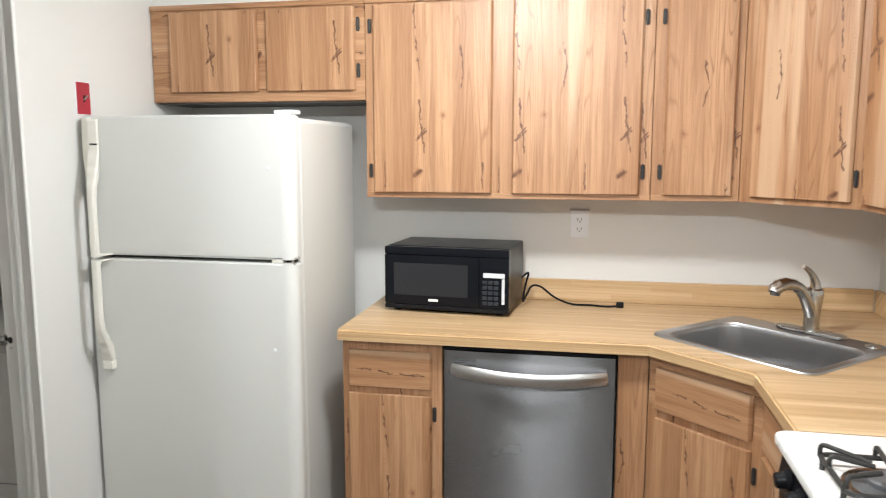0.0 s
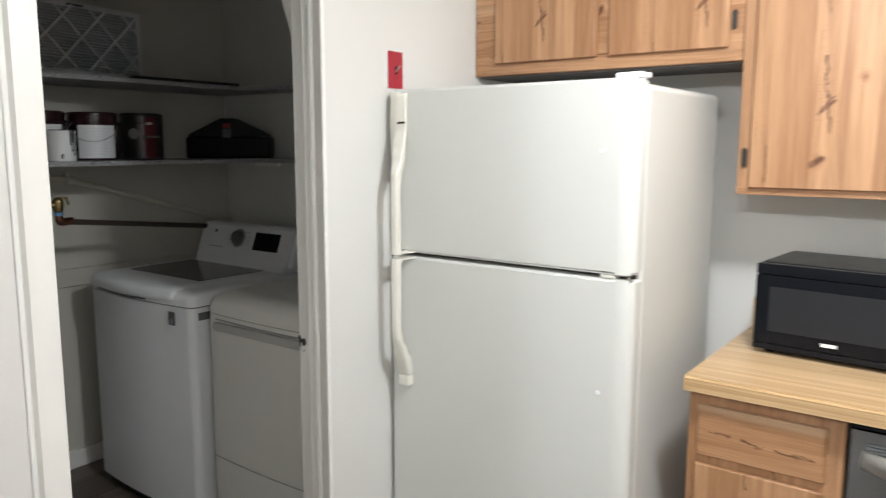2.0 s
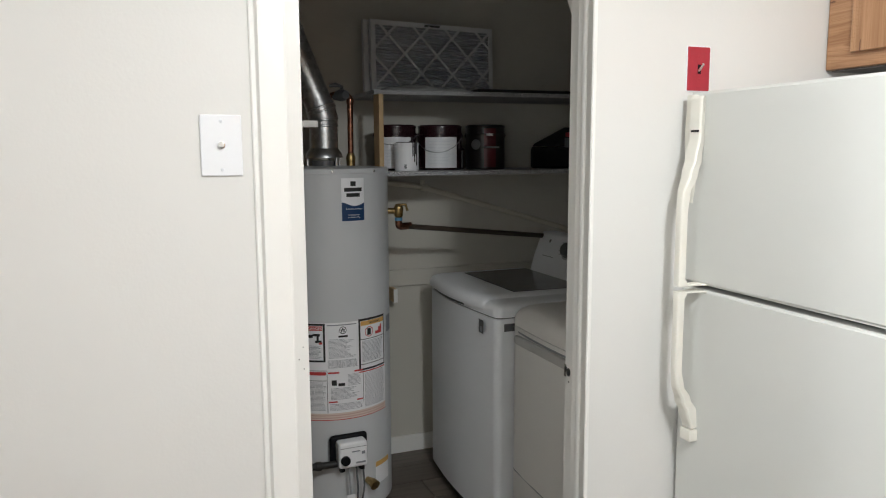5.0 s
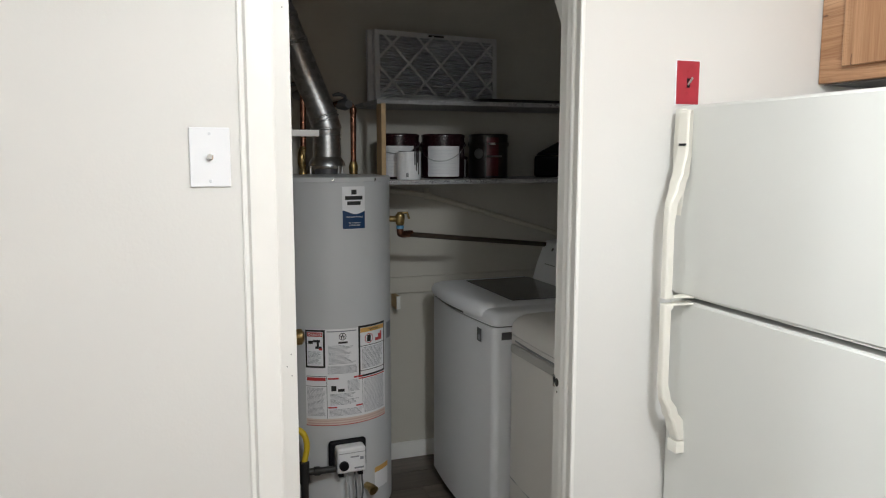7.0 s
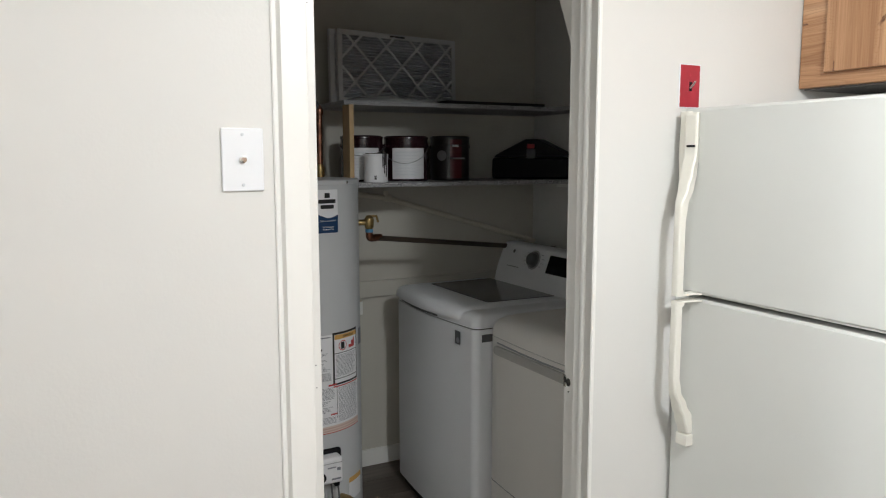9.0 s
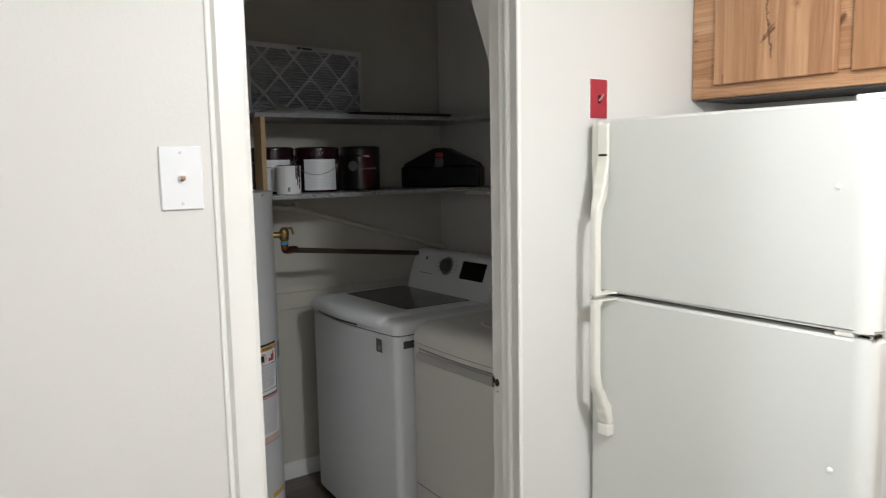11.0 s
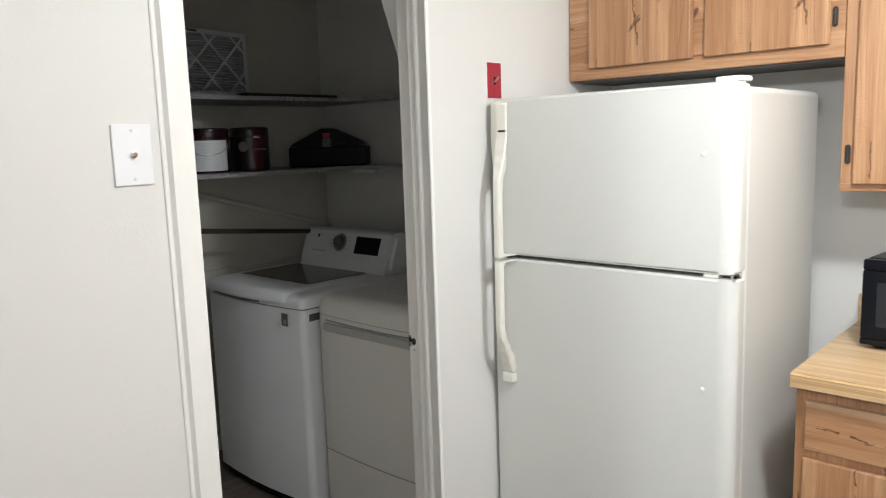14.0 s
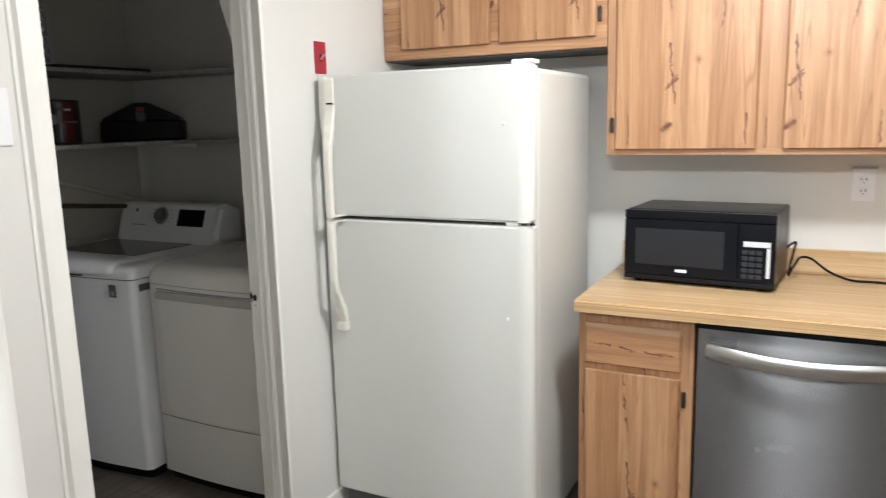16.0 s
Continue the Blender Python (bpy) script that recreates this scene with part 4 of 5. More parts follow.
for r_ in range(5):
    for c_ in range(3):
        bx = MW / 2 - 0.104 + c_ * 0.0225
        part("button", mwb((bx, bx + 0.018, -0.0140, -0.0115, 0.044 + r_ * 0.0205, 0.058 + r_ * 0.0205), bevel=0.001, seg=1), plain("button_blue_grey", (0.018, 0.023, 0.033), 0.4) if (r_, c_) == (0, 0) else bpy.data.materials["button_blue_grey"], panelp)
part("maker_mark", mwb((-0.070, -0.030, -0.0140, -0.0122, 0.046, 0.056), bevel=0.0008, seg=1), LABEL_WHITE, mw, "plain white maker's mark")
for fx in (-MW / 2 + 0.04, MW / 2 - 0.04):
    for fy in (0.03, MD - 0.04):
        foot = lathe([(0.014, 0), (0.016, 0.014)], (fx, fy, 0), 14)
        part("foot", turned(foot, mw_m), BLACK, mw)
cord = [mw_m @ Vector((MW / 2 - 0.01, MD - 0.02, 0.10)), Vector((-0.262, 3.10, 1.04)), Vector((-0.248, 3.075, 1.05)), Vector((-0.262, 3.03, 0.99)), Vector((-0.268, 3.02, 0.93)), Vector((-0.262, 3.05, 0.945)), Vector((-0.235, 3.06, 1.0)), Vector((-0.20, 3.07, 0.995)), Vector((-0.14, 3.075, 0.945)), Vector((-0.07, 3.07, 0.920)), Vector((0.0, 3.085, 0.919)), Vector((0.07, 3.062, 0.919)), Vector((0.115, 3.066, 0.922))]
part("power_cord", rod(arc(cord, 0.03, 6), 0.0044, 8), BLACK, mw)
part("plug", B((0.110, 0.140, 3.058, 3.080, 0.9155, 0.940), bevel=0.005), BLACK, mw)

# ---- wall plates ----
plate = thing("cable_plate", (XW, 1.206, 1.542), "white plastic cable outlet plate on the wall", "wall plate")
part("plate", B((XW, XW + 0.006, 1.164, 1.248, 1.479, 1.606), bevel=0.0025, seg=3), PLATE, plate)
jack = part("jack", lathe([(0.0075, 0), (0.0075, 0.004), (0.005, 0.0045), (0.005, 0.011), (0.003, 0.011)], (XW + 0.006, 1.206, 1.543), 6, turn=Matrix.Rotation(radians(90), 4, "Y")), CHROME, plate)
for sz in (1.492, 1.593):
    part("screw", lathe([(0.0035, 0), (0.003, 0.0012)], (XW + 0.006, 1.206, sz), 10, turn=Matrix.Rotation(radians(90), 4, "Y")), PANEL_PRINT, plate)
sw = thing("light_switch", (XW, 2.432, 1.742), "red painted metal switch plate above the fridge", "light switch")
part("plate", B((XW, XW + 0.005, 2.396, 2.468, 1.684, 1.798), bevel=0.0022), RED, sw)
part("worn_edge", B((XW, XW + 0.003, 2.394, 2.4705, 1.682, 1.8005), bevel=0.001), PLATE, sw, "chipped pale edge")
part("toggle_frame", B((XW + 0.0045, XW + 0.0060, 2.424, 2.440, 1.724, 1.757), bevel=0.0006, seg=1), RED, sw)
part("toggle", rod([(XW + 0.004, 2.432, 1.737), (XW + 0.010, 2.432, 1.741), (XW + 0.022, 2.432, 1.752)], [0.0046, 0.0042, 0.0034], 10), CHROME, sw)
part("toggle_slot", B((XW + 0.005, XW + 0.0066, 2.427, 2.437, 1.728, 1.752)), BLACK, sw)
for sz in (1.712, 1.772):
    part("screw", lathe([(0.004, 0), (0.003, 0.0015)], (XW + 0.005, 2.432, sz), 10, turn=Matrix.Rotation(radians(90), 4, "Y")), RED, sw)
outlet = thing("wall_outlet", (-0.047, YN, 1.245), "white wall socket above the worktop", "socket")
part("plate", B((-0.084, -0.010, YN - 0.006, YN, 1.188, 1.304), bevel=0.002), PLATE, outlet)
for sz in (1.222, 1.262):
    f = part("receptacle", B((-0.063, -0.031, YN - 0.009, YN - 0.005, sz - 0.014, sz + 0.014), bevel=0.003), PLATE, outlet)
    part("slots", B((-0.056, -0.053, YN - 0.0096, YN - 0.0088, sz - 0.002, sz + 0.008), (-0.041, -0.038, YN - 0.0096, YN - 0.0088, sz - 0.002, sz + 0.008), (-0.049, -0.045, YN - 0.0096, YN - 0.0088, sz - 0.010, sz - 0.006)), BLACK, f)
part("cover_flap", B((-0.088, -0.006, YN - 0.012, YN - 0.001, 1.302, 1.310), bevel=0.001), GREY_PLASTIC, outlet)

# ---- laundry closet: water heater ----
HC, HR = Vector((-3.29, 1.757, 0)), 0.254
wh = thing("water_heater", HC, "tall grey gas water heater covered in warning labels", "water heater")
part("tank", lathe([(HR - 0.02, 0.03), (HR, 0.04), (HR, 1.440), (HR + 0.003, 1.442), (HR + 0.003, 1.458), (HR - 0.004, 1.463), (0.06, 1.468)], HC, 72), HEATER, wh)
for k in range(3):
    a = radians(20 + 120 * k)
    part("foot", lathe([(0.03, 0), (0.03, 0.035)], HC + Vector((0.2 * math.cos(a), 0.2 * math.sin(a), 0)), 14), DARK_GREY, wh)
for a in (-50, -8, 34):
    part("rim_screw", lathe([(0.006, 0), (0.004, 0.003)], HC + Vector(((HR + 0.003) * math.cos(radians(a)), (HR + 0.003) * math.sin(radians(a)), 1.450)), 10, turn=Matrix.Rotation(radians(a), 4, "Z") @ Matrix.Rotation(radians(90), 4, "Y")), CHROME, wh)


def curved(patches, lift, bm=None):
    """Sheets on the tank: (from, to) in degrees and (low, high), lifted off it."""
    bm = bm or bmesh.new()
    r = HR + lift
    for a0, a1, z0, z1 in patches:
        n = max(1, int(abs(a1 - a0) / 4))
        ring = [[bm.verts.new((HC.x + r * math.cos(radians(a0 + (a1 - a0) * k / n)), HC.y + r * math.sin(radians(a0 + (a1 - a0) * k / n)), z)) for z in (z0, z1)] for k in range(n + 1)]
        for p, q in zip(ring, ring[1:]):
            bm.faces.new((p[0], q[0], q[1], p[1]))
    return bm


def words(text, a, z, size, parent, material, lift=0.004):
    data = bpy.data.curves.new("lettering", "FONT")
    data.body, data.size, data.align_x, data.align_y, data.extrude = text, size, "CENTER", "CENTER", 0.0002
    data.materials.append(material)
    ob = new("lettering", data)
    r = HR + lift
    ob.parent = parent
    o = ORIGIN[parent.name]
    place = Vector((HC.x + r * math.cos(radians(a)), HC.y + r * math.sin(radians(a)), z)) - o
    ob.matrix_local = Matrix.Translation(place) @ Matrix.Rotation(radians(a + 90), 4, "Z") @ Matrix.Rotation(radians(90), 4, "X")
    return ob


def lines(a0, a1, z0, z1, pitch=0.0050, thick=0.0022, ragged=0.0):
    """Rows of small print between two angles and heights."""
    out, z = [], z1
    while z - thick > z0:
        a, stop = a0, a1 - ragged * random.random() * (a1 - a0)
        while a < stop - 0.4:
            w = min(0.8 + 2.4 * random.random(), stop - a)
            out.append((a, a + w, z - thick * (0.75 + 0.25 * random.random()), z))
            a += w + 0.45
        z -= pitch
    return out


badge = part("badge", curved([(-0.5, 21.5, 1.254, 1.424)], 0.0012), LABEL_WHITE, wh, "white and blue maker's badge")
wave = [(-0.4 + 21.8 * k / 44, -0.4 + 21.8 * (k + 1) / 44, 1.255, 1.322 + 0.008 * math.cos(0.4 + k * 0.11)) for k in range(44)]
part("blue_field", curved(wave, 0.0018), LABEL_BLUE, badge)
part("maker_mark", curved([(2, 19, 1.371, 1.386), (4, 17, 1.350, 1.365), (8, 13, 1.392, 1.411)], 0.0020), LABEL_BLACK, badge, "plain dark maker's mark")
words("Built to be the Best", 10.5, 1.303, 0.0088, badge, LABEL_WHITE, 0.0058)
words("For Professional", 10.5, 1.279, 0.0075, badge, LABEL_WHITE, 0.0058)
words("Installation Only", 10.5, 1.270, 0.0075, badge, LABEL_WHITE, 0.0058)

lab = part("label_sheet", curved([(-37, 47.5, 0.447, 0.850)], 0.0012), LABEL_WHITE, wh, "white sheet of printed warnings")
part("peach_strip", curved([(-36.8, 47.3, 0.449, 0.476)], 0.0018), LABEL_PEACH, lab)
part("red_edge", curved([(-37, 47.5, 0.446, 0.449)], 0.0020), LABEL_RED, lab)
dan = part("danger_panel", curved([(-36.5, -18, 0.690, 0.848)], 0.0018), LABEL_BLACK, lab, "danger notice in a black frame")
part("paper", curved([(-34.8, -19.8, 0.698, 0.840)], 0.0024), LABEL_WHITE, dan)
part("red_band", curved([(-34.4, -20.2, 0.820, 0.838)], 0.0030), LABEL_RED, dan)
words("DANGER", -26.6, 0.829, 0.0145, dan, LABEL_WHITE, 0.0062)
part("pictogram", curved([(-33.5, -29, 0.790, 0.803), (-29, -22.5, 0.797, 0.807), (-27, -21, 0.770, 0.780), (-25.5, -23.5, 0.778, 0.800)], 0.0030), LABEL_BLACK, dan)
part("red_sleeve", curved([(-23.5, -20.4, 0.764, 0.772)], 0.0032), LABEL_RED, dan)
part("small_print", curved(lines(-34, -20.5, 0.703, 0.758, ragged=0.3), 0.0030), LABEL_GREY, dan)
war = part("warning_panel", curved([(13, 46.5, 0.640, 0.855)], 0.0018), LABEL_BLACK, lab, "warning notice in a black frame")
part("paper", curved([(14.8, 44.8, 0.648, 0.846)], 0.0024), LABEL_WHITE, war)
part("orange_band", curved([(15, 44.6, 0.826, 0.845)], 0.0030), LABEL_ORANGE, war)
words("WARNING", 30, 0.8355, 0.0130, war, LABEL_BLACK, 0.0068)
part("pictogram", curved([(22.2, 26.4, 0.784, 0.812)], 0.0030), LABEL_BLACK, war)
ban = []
for k in range(24):
    a = radians(15 * k)
    ca, cz = 24.3 + 4.4 * math.cos(a), 0.798 + 0.0195 * math.sin(a)
    ban.append((ca - 0.55, ca + 0.55, cz - 0.0016, cz + 0.0016))
part("ban_ring", curved(ban, 0.0034), LABEL_RED, war)
part("pictogram_red", curved([(32, 41, 0.781, 0.793), (36, 41, 0.793, 0.808), (39, 41, 0.808, 0.818)], 0.0030), LABEL_RED, war)
for zr in (0.768, 0.664):
    part("rule", curved([(14.8, 44.8, zr, zr + 0.0025)], 0.0030), LABEL_BLACK, war)
part("small_print", curved(lines(16.5, 43, 0.670, 0.762, ragged=0.2), 0.0032), LABEL_GREY, war)
part("rating_print", curved(lines(-15, 10.5, 0.702, 0.782, ragged=0.45) + lines(-16, 11, 0.664, 0.696, pitch=0.0042) + [(-16, 11, 0.838, 0.842)], 0.0018), LABEL_GREY, lab)
seal = []
for k in range(20):                                # a small round seal: a ring and a star's bars
    a, b = radians(18 * k), radians(18 * (k + 1))
    ca, cz = -2.0 + 3.1 * math.cos((a + b) / 2), 0.818 + 0.0137 * math.sin((a + b) / 2)
    seal.append((ca - 0.45, ca + 0.45, cz - 0.0015, cz + 0.0015))
seal += [(-4.0, 0.0, 0.8185, 0.8215), (-2.5, -1.5, 0.8215, 0.828), (-3.6, -2.6, 0.809, 0.8185), (-1.4, -0.4, 0.809, 0.8185)]
part("rating_seal", curved(seal, 0.0020), LABEL_BLACK, lab)
part("rating_bar", curved([(-6.0, 2.5, 0.789, 0.797)], 0.0020), LABEL_BLACK, lab)
for ruled in ((-36.5, -17.2, 0.6535, 0.6555), (-17.2, -16.8, 0.478, 0.655), (16.8, 17.2, 0.505, 0.650), (-36.5, -17.2, 0.612, 0.614)):
    part("rule", curved([ruled], 0.0020), LABEL_BLACK, lab)
for band in ([(-35.5, -18, 0.636, 0.650), (-16, -6, 0.641, 0.648), (8, 16.5, 0.641, 0.648), (-16, -8, 0.520, 0.526), (10, 16.6, 0.520, 0.526), (13, 46, 0.632, 0.637)]):
    part("red_band", curved([band], 0.0022), LABEL_RED, lab)
part("lower_print", curved(lines(-35.5, -18.5, 0.485, 0.606, ragged=0.15) + lines(-14, 15, 0.530, 0.580, ragged=0.5) + lines(2, 15, 0.585, 0.634, ragged=0.2) + lines(18.5, 46, 0.482, 0.628, ragged=0.1) + lines(-15, 15.5, 0.482, 0.514), 0.0018), LABEL_GREY, lab)
part("dial_picture", curved([(-13, -8.5, 0.592, 0.614), (-7, -1, 0.588, 0.600)], 0.0022), LABEL_BLACK, lab)
part("strip_print", curved([(-35, 45, 0.465, 0.469), (-35, 45, 0.455, 0.459)], 0.0022), plain("label_rose_print", (0.62, 0.43, 0.38), 0.5), lab)
part("service_label", curved([(30, 52, 0.130, 0.228)], 0.0012), LABEL_WHITE, wh, "white service label with an orange edge")
part("service_edge", curved([(30, 52, 0.206, 0.228)], 0.0020), LABEL_ORANGE, wh)
part("seam_tape", curved([(52, 66, 0.77, 0.84)], 0.0014), LABEL_GREY, wh)

# gas control, drain and gas line
gm = Matrix.Translation(HC) @ Matrix.Rotation(radians(2.5), 4, "Z")
gc = part("gas_control", turned(B((HR - 0.01, HR + 0.068, -0.066, 0.054, 0.264, 0.372), bevel=0.012, seg=3), gm), LABEL_WHITE, wh, "pale grey gas control box")
part("back_plate", turned(B((HR - 0.005, HR + 0.02, -0.088, 0.070, 0.262, 0.388), bevel=0.014, seg=3), gm), BLACK, gc)
part("cover_seam", turned(B((HR + 0.0675, HR + 0.0687, -0.060, 0.048, 0.349, 0.3515)), gm), GREY_PLASTIC, gc)
part("dial", turned(lathe([(0.020, 0), (0.019, 0.012), (0.015, 0.014)], (HR + 0.066, -0.040, 0.300), 20, turn=Matrix.Rotation(radians(90), 4, "Y")), gm), BLACK, gc)
for y0, y1, z0, z1 in ((-0.012, 0.022, 0.330, 0.335), (0.028, 0.042, 0.318, 0.330), (0.004, 0.044, 0.281, 0.288)):
    part("print", turned(B((HR + 0.0682, HR + 0.0690, y0, y1, z0, z1)), gm), LABEL_GREY, gc)
for wy in (-0.048, 0.034):
    part("plug", turned(B((HR + 0.03, HR + 0.055, wy - 0.010, wy + 0.010, 0.246, 0.2655), bevel=0.002), gm), BLACK, gc)
for wy in (-0.02, 0.012, 0.04):
    part("wire", turned(rod(arc([(HR + 0.04, wy, 0.262), (HR + 0.05, wy + 0.004, 0.17), (HR + 0.03, wy * 0.5 + 0.01, 0.06)], 0.03), 0.004, 8), gm), DARK_GREY if wy > 0 else GREY_PLASTIC, gc)
part("wire_tag", turned(B((HR + 0.06, HR + 0.063, -0.035, 0.0, 0.118, 0.150), bevel=0.001), gm), LABEL_WHITE, gc)
part("drain_valve", rod([HC + Vector((HR * math.cos(radians(20)), HR * math.sin(radians(20)), 0.165)), HC + Vector(((HR + 0.035) * math.cos(radians(20)), (HR + 0.035) * math.sin(radians(20)), 0.165)), HC + Vector(((HR + 0.055) * math.cos(radians(20)), (HR + 0.055) * math.sin(radians(20)), 0.158))], [0.014, 0.018, 0.022], 14), BRASS, wh)
part("gas_pipe", rod([(-2.985, 1.70, 0.285), (-2.985, 1.64, 0.286), (-2.985, 1.635, 0.286), (-2.985, 1.615, 0.287), (-2.985, 1.61, 0.287), (-2.985, 1.56, 0.289)], [0.014, 0.014, 0.018, 0.018, 0.014, 0.014], 12), IRON, wh)
part("gas_fitting", rod([(-2.985, 1.575, 0.10), (-2.985, 1.575, 0.235), (-2.985, 1.575, 0.25), (-2.985, 1.575, 0.33), (-2.985, 1.575, 0.335)], [0.015, 0.015, 0.020, 0.020, 0.014], 14), IRON, wh)
part("gas_hose", rod(arc([(-2.985, 1.575, 0.33), (-2.985, 1.59, 0.40), (-2.99, 1.575, 0.455), (-3.0, 1.53, 0.475), (-3.02, 1.46, 0.45), (-3.06, 1.36, 0.40), (-3.1, 1.21, 0.40)], 0.04), 0.012, 12), YELLOW, wh, "yellow coated gas hose")

# flue and water pipes
FO = HC + Vector((0, -0.010, 0))
part("draft_hood", lathe([(0.078, 1.502), (0.077, 1.508), (0.073, 1.522), (0.063, 1.534), (0.059, 1.540)], FO, 36), GALV, wh)
for a in (30, 105, 150, 270):
    part("hood_leg", rod([FO + Vector((0.070 * math.cos(radians(a)), 0.070 * math.sin(radians(a)), 1.466)), FO + Vector((0.072 * math.cos(radians(a)), 0.072 * math.sin(radians(a)), 1.504))], 0.005, 6), GALV, wh)
part("flue_outlet", lathe([(0.052, 1.466), (0.052, 1.49)], FO, 24), DARK_GREY, wh)
e0, e1 = FO + Vector((0, -0.004, 1.69)), FO + Vector((0, -0.192, 2.16))
fd = (e1 - e0).normalized()
part("flue_pipe", rod([FO + Vector((0, 0, 1.536)), FO + Vector((0, 0, 1.632)), FO + Vector((0, -0.001, 1.634))], [0.059, 0.0585, 0.057], 36), GALV, wh, "galvanised flue pipe")
part("flue_elbow", rod([FO + Vector((0, 0, 1.630)), FO + Vector((0, 0, 1.650)), FO + Vector((0, 0.001, 1.662)), e0 + Vector((0, -0.001, -0.01)), e0 + fd * 0.025], [0.060, 0.060, 0.0615, 0.0605, 0.060], 36), GALV, wh, "galvanised flue elbow")
part("flue_pipe", rod([e0 + fd * 0.02, e0 + fd * 0.30, e1, e1 + Vector((-0.02, -0.08, 0.20))], [0.0575, 0.0575, 0.0575, 0.0575], 36), GALV, wh, "galvanised flue pipe")
for p, d, r in ((FO + Vector((0, 0, 1.634)), Vector((0, 0, 1)), 0.0610), (FO + Vector((0, 0, 1.658)), Vector((0, -0.1, 1)), 0.0620), (e0 + fd * 0.006, fd, 0.0615), (e0 + fd * 0.024, fd, 0.0610), (e0 + fd * 0.335, fd, 0.0585), (e0 + fd * 0.345, fd, 0.0585), (e0 + fd * 0.438, fd, 0.0585), (e0 + fd * 0.452, fd, 0.0585)):
    part("flue_seam", rod([p - d * 0.005, p - d * 0.002, p + d * 0.002, p + d * 0.005], [r - 0.002, r + 0.0025, r + 0.0025, r - 0.002], 36), GALV, wh)
for p, a in ((e0 + fd * 0.40, 40), (FO + Vector((0, 0, 1.615)), 60)):
    part("flue_screw", lathe([(0.004, -0.002), (0.004, 0.002), (0.002, 0.004)], p + Vector((0.0585 * math.cos(radians(a)), 0.0585 * math.sin(radians(a)), 0)), 8, turn=Matrix.Rotation(radians(a), 4, "Z") @ Matrix.Rotation(radians(90), 4, "Y")), CHROME, wh)
hot = part("hot_pipe", rod(arc([HC + Vector((0, 0.104, 1.465)), HC + Vector((0, 0.106, 1.762)), HC + Vector((-0.03, 0.060, 1.768)), HC + Vector((-0.10, 0.04, 1.765)), HC + Vector((-0.358, 0.02, 1.765))], 0.025), 0.0125, 14), COPPER, wh, "copper hot water pipe")
part("elbow_collar", rod([HC + Vector((0, 0.106, 1.722)), HC + Vector((0, 0.106, 1.728)), HC + Vector((0, 0.106, 1.744)), HC + Vector((0, 0.106, 1.75))], [0.013, 0.0155, 0.0155, 0.013], 14), COPPER, hot)
part("coupling", rod([HC + Vector((0, 0.104, 1.466)), HC + Vector((0, 0.104, 1.478)), HC + Vector((0, 0.104, 1.50)), HC + Vector((0, 0.104, 1.52))], [0.019, 0.019, 0.021, 0.014], 12), BRASS, hot)
cold = part("cold_pipe", rod(arc([HC + Vector((0, -0.112, 1.465)), HC + Vector((0, -0.106, 1.82)), HC + Vector((-0.06, -0.11, 1.86)), HC + Vector((-0.358, -0.11, 1.86))], 0.03), 0.0125, 14), COPPER, wh, "copper cold water pipe")
part("flex_fitting", rod([HC + Vector((0, -0.112, 1.466)), HC + Vector((0, -0.114, 1.49)), HC + Vector((0.012, -0.120, 1.52)), HC + Vector((0.008, -0.118, 1.55)), HC + Vector((0, -0.11, 1.58))], [0.019, 0.014, 0.017, 0.016, 0.014], 12), BRASS, cold)
for off in (Vector((-0.012, 0.074, 1.762)), Vector((-0.03, -0.108, 1.80))):
    vv = part("shutoff_valve", rod([HC + off + Vector((0.03, 0.01, 0)), HC + off, HC + off - Vector((0.05, 0.015, 0))], [0.018, 0.026, 0.018], 12), DARK_GREY, wh)
    part("valve_handle", rod([HC + off, HC + off + Vector((0, 0, 0.035)), HC + off + Vector((0.01, -0.03, 0.042)), HC + off + Vector((0.01, -0.055, 0.036))], [0.008, 0.008, 0.009, 0.006], 8), DARK_GREY, vv)
vd = Vector((math.cos(radians(73)), math.sin(radians(73)), 0))
va, vb = HC + vd * (HR - 0.005) + Vector((0, 0, 1.275)), HC + vd * (HR + 0.045) + Vector((0, 0, 1.275))
tv = part("relief_valve", rod([va, va.lerp(vb, 0.7), vb, vb + vd * 0.012], [0.013, 0.013, 0.018, 0.012], 14), BRASS, wh, "brass relief valve")
part("valve_body", rod([vb + Vector((0, 0, -0.028)), vb + Vector((0, 0, -0.02)), vb + Vector((0, 0, 0.012)), vb + Vector((0, 0, 0.022)), vb + Vector((0, 0, 0.03))], [0.014, 0.019, 0.021, 0.016, 0.010], 14), BRASS, tv)
part("lever", rod([vb + Vector((0, 0, 0.025)), vb + Vector((0.008, 0.03, 0.026)), vb + Vector((0.008, 0.038, 0.0))], [0.006, 0.006, 0.005], 8), BRASS, tv)
part("blue_ring", rod([vb + Vector((0, 0, -0.042)), vb + Vector((0, 0, -0.029))], 0.0165, 14), BLUE_TAPE, tv)
vp = vb + Vector((0, 0, -0.068))
part("elbow", rod(arc([vb + Vector((0, 0, -0.04)), vp, vp + Vector((-0.02, 0.06, 0))], 0.02), 0.0155, 12), COPPER, tv)

